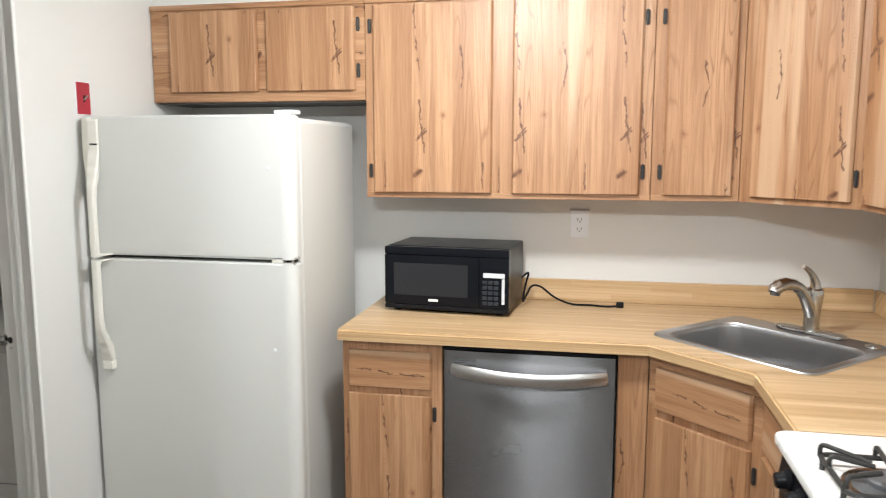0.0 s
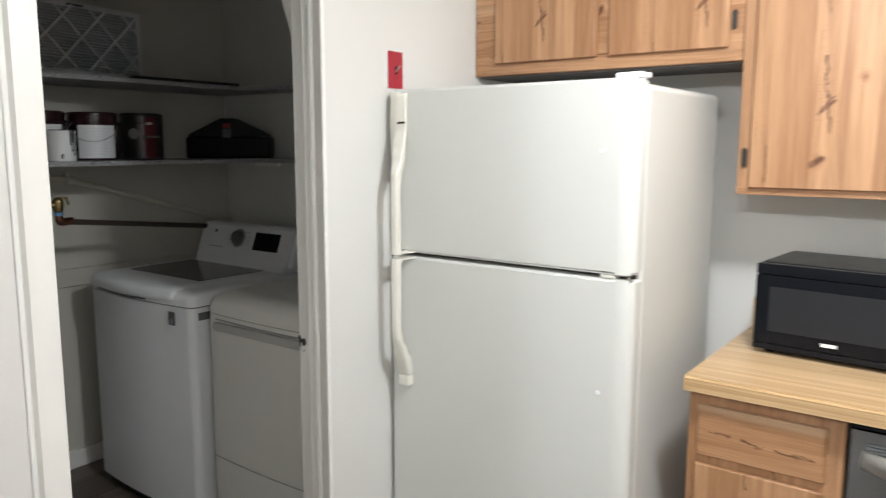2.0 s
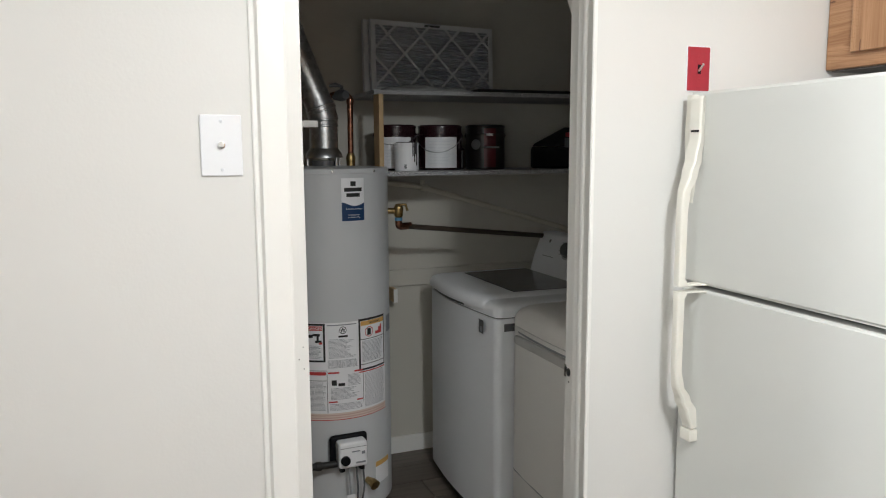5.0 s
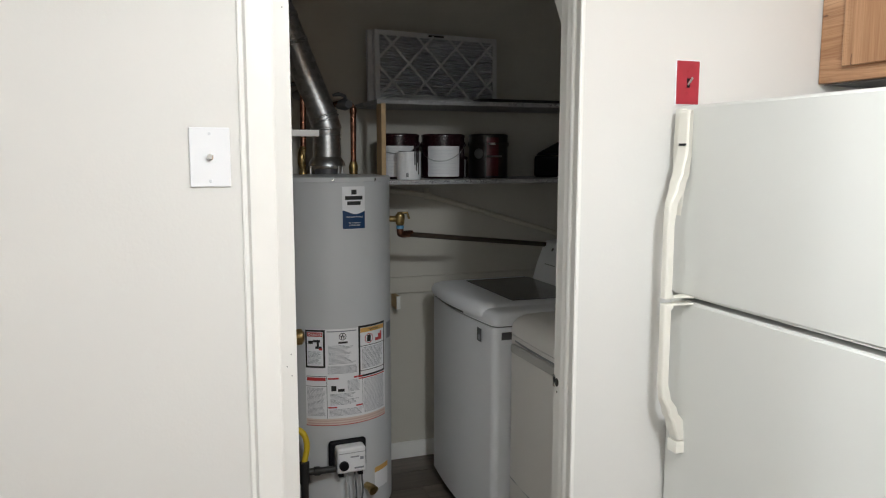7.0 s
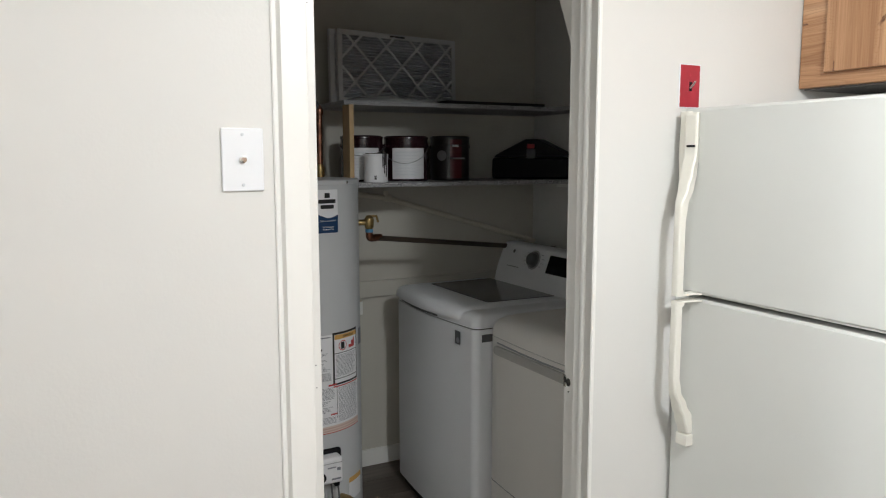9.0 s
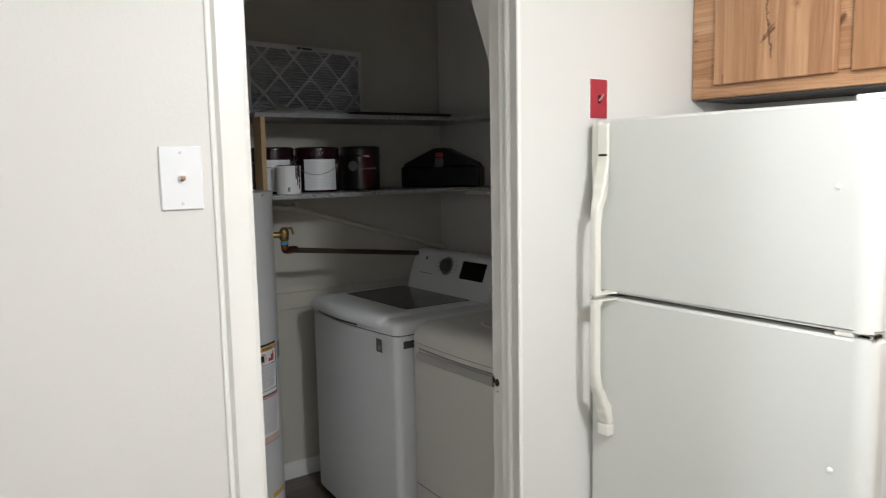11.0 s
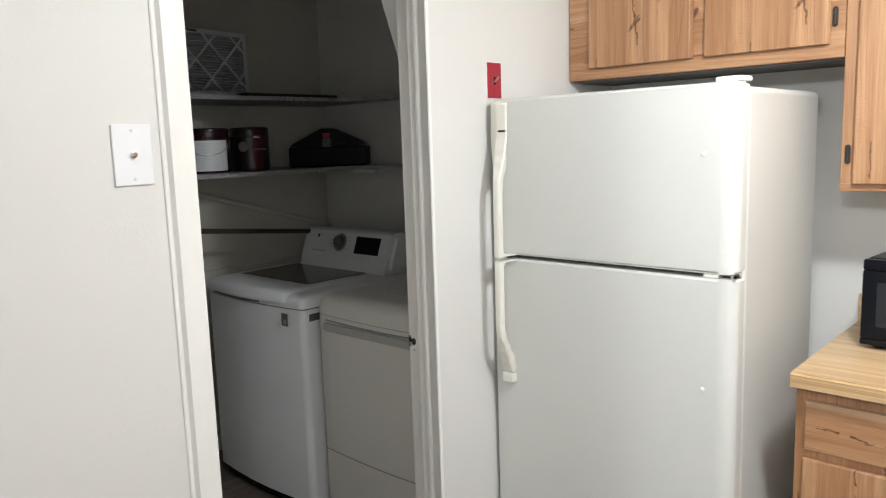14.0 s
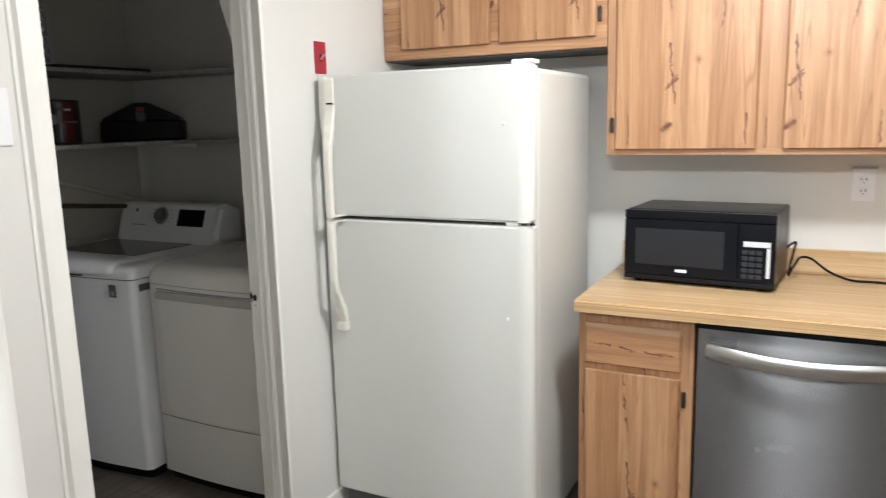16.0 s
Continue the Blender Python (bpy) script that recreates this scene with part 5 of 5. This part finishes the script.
dp = thing("discharge_pipe", (-3.3, 2.6, 1.19), "dark brown discharge pipe running along the closet", "pipe")
part("pipe", rod([vp + Vector((-0.008, 0.03, 0)), (-3.436, 3.185, 1.072)], 0.0115, 12), BRONZE_PIPE, dp)
cp = thing("wall_pipe", (CX, 2.6, 1.2), "cream painted pipe sloping across the closet wall", "pipe")
part("pipe", rod(arc([(CX + 0.018, 1.9, 1.405), (CX + 0.018, 2.308, 1.352), (CX + 0.018, 3.188, 1.094)], 0.03), 0.0125, 12), CONDUIT, cp)
part("coupling", rod([(CX + 0.018, 2.300, 1.353), (CX + 0.018, 2.328, 1.347)], 0.019, 12), CONDUIT, cp)
part("riser", rod([(CX + 0.018, 2.308, 1.35), (CX + 0.018, 2.308, 1.385)], 0.012, 10), CONDUIT, cp)
wb = thing("wood_block", (CX + 0.04, 2.14, 0.80), "small painted wood block under the wall rail", "wood block")
part("block", B((CX + 0.001, CX + 0.092, 2.128, 2.148, 0.800, 0.8645), bevel=0.002), RAW_WOOD, wb)
part("painted_face", B((CX + 0.0922, CX + 0.094, 2.1285, 2.148, 0.800, 0.8645)), TRIM, wb)
cl = thing("wood_cleat", (-3.0, 1.40, 1.62), "white painted wood cleat on the closet wall", "cleat")
part("board", B((-3.02, -2.985, CY, 1.660, 1.618, 1.643), bevel=0.002), TRIM, cl)

# ---- shelves ----
s2 = thing("shelf", (-3.42, 2.6, 1.420), "grey speckled closet shelf holding paint cans", "shelf", "closet shelves")
part("board", prism([(CX + 0.001, 1.99), (-3.195, 1.99), (-3.195, 3.02), (-2.55, 3.06), (-2.55, YN - 0.001), (CX + 0.001, YN - 0.001)], 1.422, 1.441, bevel=0.0015, seg=1), SPECKLE, s2)
part("bracket", B((-3.25, -3.08, 3.05, 3.07, 1.404, 1.4215), bevel=0.002), TRIM, s2)
s1 = thing("shelf", (-3.45, 2.6, 1.765), "grey speckled closet shelf holding air filters", "shelf", "closet shelves")
part("board", prism([(CX + 0.001, 1.955), (-3.245, 1.955), (-3.22, 3.0), (-2.55, 3.06), (-2.55, YN - 0.001), (CX + 0.001, YN - 0.001)], 1.766, 1.785, bevel=0.0015, seg=1), SPECKLE, s1)
post = thing("shelf_post", (-3.235, 1.965, 1.441), "raw pine post between two closet shelves", "post")
part("board", B((-3.30, -3.22, 1.968, 1.988, 1.4415, 1.7655), bevel=0.0015), RAW_WOOD, post)


def paint_can(at, r, h, label, skin, front_skin, a0, a1, paper=True, lid=CAN_DARK):
    can = thing("paint_can", at, label, "paint can", "paint cans on the shelf")
    part("body", lathe([(r - 0.003, 0), (r, 0.003), (r, h - 0.012), (r + 0.002, h - 0.010), (r + 0.002, h - 0.003), (r, h)], at, 40), skin, can)
    part("lid", lathe([(r - 0.006, h), (r - 0.007, h + 0.003), (r - 0.014, h + 0.003), (r - 0.016, h - 0.001), (0.01, h - 0.001)], at, 36), lid, can)
    for rz in (0.004, h - 0.045) if r > 0.06 else ():
        part("bead", lathe([(r, rz), (r + 0.0022, rz + 0.002), (r + 0.0022, rz + 0.005), (r, rz + 0.007)], at, 40), lid, can)
    if r > 0.06:
        for ea in (-105, 75):
            part("ear", lathe([(0.011, 0), (0.011, 0.003), (0.005, 0.006)], (at[0] + r * math.cos(radians(ea)), at[1] + r * math.sin(radians(ea)), at[2] + h * 0.78), 12, turn=Matrix.Rotation(radians(ea), 4, "Z") @ Matrix.Rotation(radians(90), 4, "Y")), lid, can)
    bm = bmesh.new()
    n = 14
    z0, z1 = at[2] + (0.008 if paper else 0.004), at[2] + h * (0.74 if paper else 0.93)
    ring = [[bm.verts.new((at[0] + (r + 0.001) * math.cos(radians(a)), at[1] + (r + 0.001) * math.sin(radians(a)), z)) for z in (z0, z1)] for a in (a0 + (a1 - a0) * k / n for k in range(n + 1))]
    for p, q in zip(ring, ring[1:]):
        bm.faces.new((p[0], q[0], q[1], p[1]))
    sheet = part("label_sheet", bm, front_skin, can)
    if paper:
        bm = bmesh.new()
        z = z1 - 0.014
        while z > z0 + 0.012:
            e = a1 - 8 - random.random() * 30
            for a in range(int(a0 + 8), int(e), 6):
                q = [bm.verts.new((at[0] + (r + 0.0016) * math.cos(radians(b)), at[1] + (r + 0.0016) * math.sin(radians(b)), zz)) for b, zz in ((a, z), (a + 6, z), (a + 6, z + 0.0011), (a, z + 0.0011))]
                bm.faces.new(q)
            z -= 0.0065
        part("small_print", bm, PANEL_PRINT, sheet)
    return can


def bail(can, at, r, h, a, drop=0.05):
    """A hanging wire handle round the front of a can."""
    pts = []
    for k in range(13):
        s = k / 12
        b = radians(a - 85 + 170 * s)
        pts.append((at[0] + (r + 0.004) * math.cos(b), at[1] + (r + 0.004) * math.sin(b), at[2] + h * 0.78 - drop * math.sin(math.pi * s) * 1.4))
    part("wire_handle", rod(pts, 0.0017, 6), CAN_METAL, can)


Z2 = 1.4412
c1 = (-3.435, 2.106, Z2)
k1 = paint_can(c1, 0.094, 0.200, "used dark red paint can with a white label", CAN_DARK, LABEL_WHITE, -60, 30)
bail(k1, c1, 0.094, 0.2, -20, 0.03)
c2 = (-3.42, 2.318, Z2)
k2 = paint_can(c2, 0.100, 0.200, "used dark red paint can with a white label and wire handle", CAN_DARK, LABEL_WHITE, -62, 28)
bail(k2, c2, 0.100, 0.2, -28, 0.055)
c3 = (-3.42, 2.548, Z2)
k3 = paint_can(c3, 0.092, 0.203, "black and red paint can with a round silver mark", CAN_BLACK, CAN_RED, -28, 8, paper=False, lid=CAN_BLACK)
part("silver_mark", lathe([(0.024, 0), (0.023, 0.001)], (c3[0] + 0.0925 * math.cos(radians(-52)), c3[1] + 0.0925 * math.sin(radians(-52)), Z2 + 0.115), 20, turn=Matrix.Rotation(radians(-52), 4, "Z") @ Matrix.Rotation(radians(90), 4, "Y")), CAN_METAL, k3)
part("maker_mark", B((c3[0] + 0.088, c3[0] + 0.0935, c3[1] - 0.034, c3[1] - 0.002, Z2 + 0.155, Z2 + 0.165)), LABEL_WHITE, k3, "plain pale maker's mark")
part("name_bar", B((c3[0] + 0.084, c3[0] + 0.0935, c3[1] - 0.045, c3[1] + 0.03, Z2 + 0.098, Z2 + 0.106)), CAN_METAL, k3)
c4 = (-3.27, 2.105, Z2)
k4 = paint_can(c4, 0.052, 0.122, "small white paint can streaked with dark drips", LABEL_WHITE, LABEL_WHITE, -60, 30, paper=False, lid=PAINT_DRIP)
for da, dl in ((12, 0.06), (20, 0.085), (27, 0.05), (33, 0.1)):
    pa = radians(da)
    part("paint_drip", rod([(c4[0] + 0.0535 * math.cos(pa), c4[1] + 0.0535 * math.sin(pa), Z2 + 0.124), (c4[0] + 0.0535 * math.cos(pa), c4[1] + 0.0535 * math.sin(pa), Z2 + 0.124 - dl)], [0.003, 0.0024], 6), PAINT_DRIP, k4)
part("bar_code", B(*[(c4[0] + 0.047, c4[0] + 0.0505, c4[1] - 0.026 + i * 0.0035, c4[1] - 0.0245 + i * 0.0035, Z2 + 0.012, Z2 + 0.03) for i in range(5)]), LABEL_BLACK, k4)
part("brush_handle", rod([(c4[0], c4[1] + 0.01, Z2 + 0.12), (c4[0] + 0.005, c4[1] + 0.045, Z2 + 0.152)], [0.004, 0.003], 8), PAINT_DRIP, k4)
c5 = (-3.50, 2.44, Z2)
paint_can(c5, 0.03, 0.10, "small dark spray can between two paint cans", CAN_DARK, GREY_PLASTIC, -40, 30, paper=False)

# tool case in the corner
tb_m = pose(-3.335, 2.955, Z2, 0, 0, 38)
tb = thing("tool_case", tb_m.translation, "black plastic tool case with a peaked lid and red latch", "tool case")
part("body", turned(B((-0.205, 0.205, 0.0, 0.135, 0.0, 0.105), bevel=0.012, seg=3), tb_m), BLACK, tb)
lidp = prism([(-0.195, 0.106), (0.195, 0.106), (0.185, 0.120), (0.03, 0.196), (-0.03, 0.196), (-0.185, 0.120)], 0.0, 0.125, bevel=0.004)
part("lid", turned(lidp, tb_m @ Matrix.Translation((0, 0.128, 0)) @ Matrix.Rotation(radians(90), 4, "X")), BLACK, tb)
part("latch", turned(B((-0.018, 0.018, -0.006, 0.01, 0.150, 0.172), bevel=0.003), tb_m), RED, tb, "red plastic latch")
part("catch", turned(B((-0.022, 0.022, -0.006, 0.01, 0.10, 0.146), bevel=0.003), tb_m), DARK_GREY, tb)


def air_filter(m, label):
    """A pleated air filter in a card frame with a diamond lattice, 0.635 x 0.32 m."""
    W, Hh, D = 0.635, 0.318, 0.022
    f = thing("air_filter", m.translation, label, "air filter", "air filters on the shelf")
    part("card_frame", turned(B((-W / 2, W / 2, -D / 2, D / 2, 0, 0.022), (-W / 2, W / 2, -D / 2, D / 2, Hh - 0.022, Hh), (-W / 2, -W / 2 + 0.022, -D / 2, D / 2, 0.0225, Hh - 0.0225), (W / 2 - 0.022, W / 2, -D / 2, D / 2, 0.0225, Hh - 0.0225)), m), FILTER_CARD, f)
    bm = bmesh.new()
    rows = 44
    pairs = [[bm.verts.new((sx * (W / 2 - 0.02), 0.0095 * (1 if k % 2 else -1), 0.02 + (Hh - 0.04) * k / rows)) for sx in (-1, 1)] for k in range(rows + 1)]
    for p, q in zip(pairs, pairs[1:]):
        bm.faces.new((p[0], p[1], q[1], q[0]))
    ob = part("pleats", turned(bm, m), FILTER_MEDIA, f)
    bm = bmesh.new()
    pitch, t = 0.165, 0.0055
    for s in (-1, 1):
        for k in range(-3, 7):
            x0 = -W / 2 + k * pitch
            # a strip from the bottom edge to the top edge, cut to the frame
            a, b = Vector((x0, 0, 0.012)), Vector((x0 + s * (Hh - 0.024) * 1.0, 0, Hh - 0.012))
            lo, hi = 0.0, 1.0
            for lim, sg in ((-W / 2 + 0.012, 1), (W / 2 - 0.012, -1)):
                fa, fb = sg * (a.x - lim), sg * (b.x - lim)
                if fa < 0 and fb < 0:
                    lo = 2
                elif fa < 0:
                    lo = max(lo, fa / (fa - fb))
                elif fb < 0:
                    hi = min(hi, fa / (fa - fb))
            if hi - lo < 0.08:
                continue
            p, q = a.lerp(b, lo), a.lerp(b, hi)
            d = (q - p).normalized()
            nrm = Vector((-d.z, 0, d.x)) * t
            off = Vector((0, -D / 2 - 0.001 - (0.0008 if s > 0 else 0), 0))
            bm.faces.new([bm.verts.new(v + off) for v in (p - nrm, q - nrm, q + nrm, p + nrm)])
    part("lattice", turned(bm, m), FILTER_CARD, f)
    part("print_bars", turned(B((-0.05, 0.03, -D / 2 - 0.001, -D / 2 - 0.0002, Hh - 0.015, Hh - 0.007)), m), LABEL_BLACK, f)
    return f


fa = math.degrees(math.atan2(0.63, -0.085))
air_filter(pose(-3.475, 2.312, 1.786, 0, 0, fa - 0) @ pose(0, 0, 0, -1.5), "white pleated air filter standing against the closet wall")
air_filter(pose(-3.502, 2.286, 1.7865, 0, 0, fa - 0) @ pose(0, 0, 0, -1.5), "white pleated air filter behind another one")
mat_b = thing("black_board", (-3.30, 2.72, 1.7855), "thin black board lying on the upper shelf", "board")
part("sheet", B((-3.36, -3.245, 2.44, 2.97, 1.7855, 1.800), bevel=0.003), CAN_BLACK, mat_b)
bag = thing("plastic_wrap", (-3.33, 2.2, 1.7855), "crumpled clear plastic wrap on the upper shelf", "plastic wrap")
bm = bmesh.new()
bmesh.ops.create_grid(bm, x_segments=30, y_segments=10, size=1, matrix=Matrix.Translation((-3.315, 2.20, 1.787)) @ Matrix.Diagonal((0.06, 0.21, 1, 1)))
for v in bm.verts:
    s = 1 - max(abs((v.co.x + 3.315) / 0.06), abs((v.co.y - 2.2) / 0.21)) ** 4
    v.co.z += s * (0.018 + 0.016 * noise.noise(v.co * 30))
part("sheet", bm, plain("cloudy_plastic", (0.42, 0.42, 0.42), 0.25, mottle=0.2, scale=40), bag)

# ---- washer ----
W0, W1, WY = -3.43, -2.702, 2.268


def bowed(x0, x1, y, bow, back, r=0.03, n=14):
    """Plan of an appliance with a gently bowed front."""
    pts = [(x0, back)]
    for k in range(4):
        a = radians(90 * k / 3)
        pts.append((x0 + r - r * math.cos(a), y + r - r * math.sin(a)))
    for k in range(1, n):
        s = k / n
        pts.append((x0 + r + (x1 - x0 - 2 * r) * s, y - bow * math.sin(math.pi * s)))
    for k in range(4):
        a = radians(90 * k / 3)
        pts.append((x1 - r + r * math.sin(a), y + r - r * math.cos(a)))
    return pts + [(x1, back)]


def domed(levels, x0, x1, y, bow, back, r=0.03):
    """A moulded cover: the bowed plan drawn in step by step; levels are (drawn in by, height)."""
    bm = bmesh.new()
    loops = [[bm.verts.new((px, py, z)) for px, py in bowed(x0 + i, x1 - i, y + i, bow, back - i, r)] for i, z in levels]
    for a, b in zip(loops, loops[1:]):
        k = len(a)
        for j in range(k):
            bm.faces.new((a[j], a[(j + 1) % k], b[(j + 1) % k], b[j]))
    bm.faces.new(loops[0][::-1])
    bm.faces.new(loops[-1])
    return bm


ws = thing("washing_machine", (-3.055, 2.62, 0), "white top-loading washing machine with a dark glass lid", "washing machine")
part("cabinet", prism(bowed(W0, W1, WY, 0.022, 2.99), 0.045, 0.884), WASHER, ws)
part("base", prism(bowed(W0 + 0.012, W1 - 0.012, WY + 0.02, 0.02, 2.97), 0.0, 0.0445), BLACK, ws)
part("top_cover", domed([(0, 0.889), (0, 0.912), (0.003, 0.925), (0.009, 0.935), (0.019, 0.942), (0.034, 0.945), (0.06, 0.946)], W0, W1, WY, 0.022, 2.99, 0.035), WASHER, ws)
part("seam", prism(bowed(W0 + 0.004, W1 - 0.004, WY + 0.004, 0.021, 2.98), 0.8842, 0.8888), DARK_GREY, ws)
lidob = part("lid", domed([(0.010, 0.902), (0.001, 0.907), (-0.002, 0.918), (0.001, 0.934), (0.008, 0.947), (0.020, 0.955), (0.036, 0.959), (0.06, 0.960), (0.08, 0.959)], W0 + 0.006, W1 - 0.085, WY - 0.016, 0.024, 2.765, 0.045), WASHER, ws, "rounded white lid")
part("glass", prism([(W0 + 0.085, 2.41), (W1 - 0.135, 2.41), (W1 - 0.125, 2.735), (W0 + 0.075, 2.735)], 0.9592, 0.9615), LID_GLASS, lidob, "dark tinted lid glass")
# dark grey strip draws the shadow line in the gap under the lid's lip
part("lid_grip", prism(bowed(W0 + 0.020, W1 - 0.100, WY - 0.0030, 0.0245, 2.30, 0.045), 0.8925, 0.9022), DARK_GREY, lidob)
con = prism([(2.775, 0.948), (2.795, 1.02), (2.835, 1.122), (2.850, 1.134), (2.90, 1.136), (2.985, 1.10), (2.985, 0.948)], W0 + 0.03, W1 - 0.025)
con = turned(con, Matrix(((0, 0, 1, 0), (1, 0, 0, 0), (0, 1, 0, 0), (0, 0, 0, 1))))
bmesh.ops.recalc_face_normals(con, faces=con.faces)
bmesh.ops.bevel(con, geom=[e for e in con.edges if abs(e.verts[0].co.x - e.verts[1].co.x) < 1e-5], offset=0.022, segments=4, affect="EDGES")
pan = part("control_panel", con, WASHER, ws)
tilt = math.atan2(0.040, 0.102)
pm = Matrix.Translation((0, 2.795, 1.02)) @ Matrix.Rotation(-tilt, 4, "X")
part("dial", turned(lathe([(0.040, 0), (0.038, 0.004), (0.031, 0.006), (0.029, 0.024), (0.024, 0.028), (0.004, 0.028)], (-3.098, 0, 0.060), 32, turn=Matrix.Rotation(radians(90), 4, "X")), pm), DARK_GREY, pan, "round dark grey dial")
part("dial_rim", turned(lathe([(0.046, 0), (0.046, 0.003), (0.041, 0.003)], (-3.098, 0, 0.060), 36, turn=Matrix.Rotation(radians(90), 4, "X")), pm), GREY_PLASTIC, pan)
part("display", turned(B((-2.985, -2.815, -0.002, 0.004, 0.012, 0.096), bevel=0.001), pm), BLACK_GLOSS, pan, "black display window")
for a in (-40, -15, 12, 40, 140, 168, 195, 220):
    mx, mz = -3.098 + 0.070 * math.cos(radians(a)), 0.060 + 0.044 * math.sin(radians(a))
    part("print_mark", turned(B((mx - 0.011, mx + 0.011, -0.0006, 0.001, mz, mz + 0.0025)), pm), GREY_PLASTIC, pan)
part("model_print", turned(B((-3.30, -3.20, -0.0006, 0.001, 0.008, 0.012)), pm), GREY_PLASTIC, pan)
part("maker_mark", turned(lathe([(0.009, 0), (0.008, 0.001)], (-3.275, 0, 0.085), 16, turn=Matrix.Rotation(radians(90), 4, "X")), pm), DARK_GREY, pan, "plain round maker's mark")
part("warranty_sticker", B((-2.817, -2.775, 2.2462, 2.2476, 0.815, 0.868)), DARK_GREY, ws, "small dark sticker")
part("sticker_disc", lathe([(0.012, 0), (0.011, 0.0008)], (-2.794, 2.2462, 0.832), 16, turn=Matrix.Rotation(radians(90), 4, "X")), LABEL_GREY, ws)
part("side_sticker", B((W1 - 0.0005, W1 + 0.0008, 2.302, 2.36, 0.835, 0.865)), DARK_GREY, ws, "small dark sticker")

# ---- dryer ----
D0, D1, DY = -2.682, -1.972, 2.325
dr = thing("clothes_dryer", (-2.31, 2.65, 0), "white front-loading clothes dryer with a recessed grip", "dryer")
part("cabinet", prism(bowed(D0, D1, DY, 0.014, 3.02), 0.04, 0.868), DRYER, dr)
part("base", prism(bowed(D0 + 0.012, D1 - 0.012, DY + 0.02, 0.014, 3.0), 0.0, 0.0395), BLACK, dr)
part("top", domed([(0, 0.872), (0, 0.895), (0.005, 0.915), (0.016, 0.932), (0.034, 0.945), (0.058, 0.953), (0.09, 0.955)], D0, D1, DY - 0.002, 0.014, 3.02, 0.035), DRYER, dr)
part("seam", prism(bowed(D0 + 0.003, D1 - 0.003, DY + 0.003, 0.014, 3.0), 0.8682, 0.8718), GREY_PLASTIC, dr)
dd = prism([(x, z) for x, z in [(p[0] - 2.312, p[1] + 0.575) for p in rounded(0.575, 0.535, 0.07, 6)]], 0, 0.012, bevel=0.005)
part("door", turned(dd, Matrix.Translation((0, DY - 0.012, 0)) @ Matrix.Rotation(radians(90), 4, "X")), DRYER, dr)
grip = bmesh.new()
prism([(x - 2.312, y + 0.829) for x, y in rounded(0.600, 0.034, 0.014, 4)], 0, 0.016, grip, bevel=0.005, seg=3)
part("grip", turned(grip, Matrix.Translation((0, DY - 0.012, 0)) @ Matrix.Rotation(radians(90), 4, "X")), plain("light_grey_plastic", (0.52, 0.51, 0.49), 0.4), dr, "rounded light grey door grip")
# shadow above the grip, modelled as a thin grey strip
part("grip_recess", prism(bowed(D0 + 0.035, D1 - 0.035, DY - 0.004, 0.014, 2.45), 0.8475, 0.853), GREY_PLASTIC, dr, "thin grey strip drawn as the shadow above the grip")
part("lower_seam", prism(bowed(D0 + 0.001, D1 - 0.001, DY - 0.0012, 0.014, 2.5), 0.293, 0.297), GREY_PLASTIC, dr)
part("top_emboss", lathe([(0.14, 0.9548), (0.135, 0.9575), (0.128, 0.9575), (0.124, 0.9552)], (-2.36, 2.60, 0), 48), DRYER, dr)
dcon = prism([(2.88, 0.95), (2.895, 1.01), (2.925, 1.085), (2.95, 1.095), (3.01, 1.07), (3.01, 0.95)], D0 + 0.075, D1 - 0.02)
dcon = turned(dcon, Matrix(((0, 0, 1, 0), (1, 0, 0, 0), (0, 1, 0, 0), (0, 0, 0, 1))))
bmesh.ops.recalc_face_normals(dcon, faces=dcon.faces)
bmesh.ops.bevel(dcon, geom=[e for e in dcon.edges if abs(e.verts[0].co.x - e.verts[1].co.x) < 1e-5], offset=0.022, segments=4, affect="EDGES")
part("control_panel", dcon, DRYER, dr)

# ---- floor planks ----
floor = thing("floor", (-1.3, 0.5, -0.006), "dark grey-brown vinyl plank floor", "floor", kind="structure")
PW, PL = 0.178, 1.21
meshes = {}


def plank(x0, x1, y0, y1):
    key = (round(x1 - x0, 3), round(y1 - y0, 3))
    if key not in meshes:
        w, l = key
        c = 0.0012
        bm = bmesh.new()
        lo = [bm.verts.new((x, y, -0.006)) for x, y in ((0, 0), (w, 0), (w, l), (0, l))]
        hi = [bm.verts.new((x, y, 0.0)) for x, y in ((c, c), (w - c, c), (w - c, l - c), (c, l - c))]
        bm.faces.new(hi)
        for i in range(4):
            bm.faces.new((lo[i], lo[(i + 1) % 4], hi[(i + 1) % 4], hi[i]))
        data = bpy.data.meshes.new("plank")
        bm.to_mesh(data)
        bm.free()
        data.materials.append(VINYL)
        meshes[key] = data
    ob = new("plank", meshes[key])
    ob.parent = floor
    ob.location = Vector((x0, y0, 0)) - Vector(floor.location)


x, col = CX + 0.001, 0
while x < XE - 0.02:
    x1 = min(x + PW, XE - 0.001)
    y = (CY if x1 < XC else YS) + 0.001
    first = True
    while y < YN - 0.01:
        l = PL * (0.3 + 0.25 * (col * 7 % 3)) if first else PL
        y1 = min(y + l, YN - 0.001)
        plank(x + 0.0006, x1 - 0.0006, y + 0.0006, y1 - 0.0006)
        y, first = y1, False
    x, col = x1, col + 1
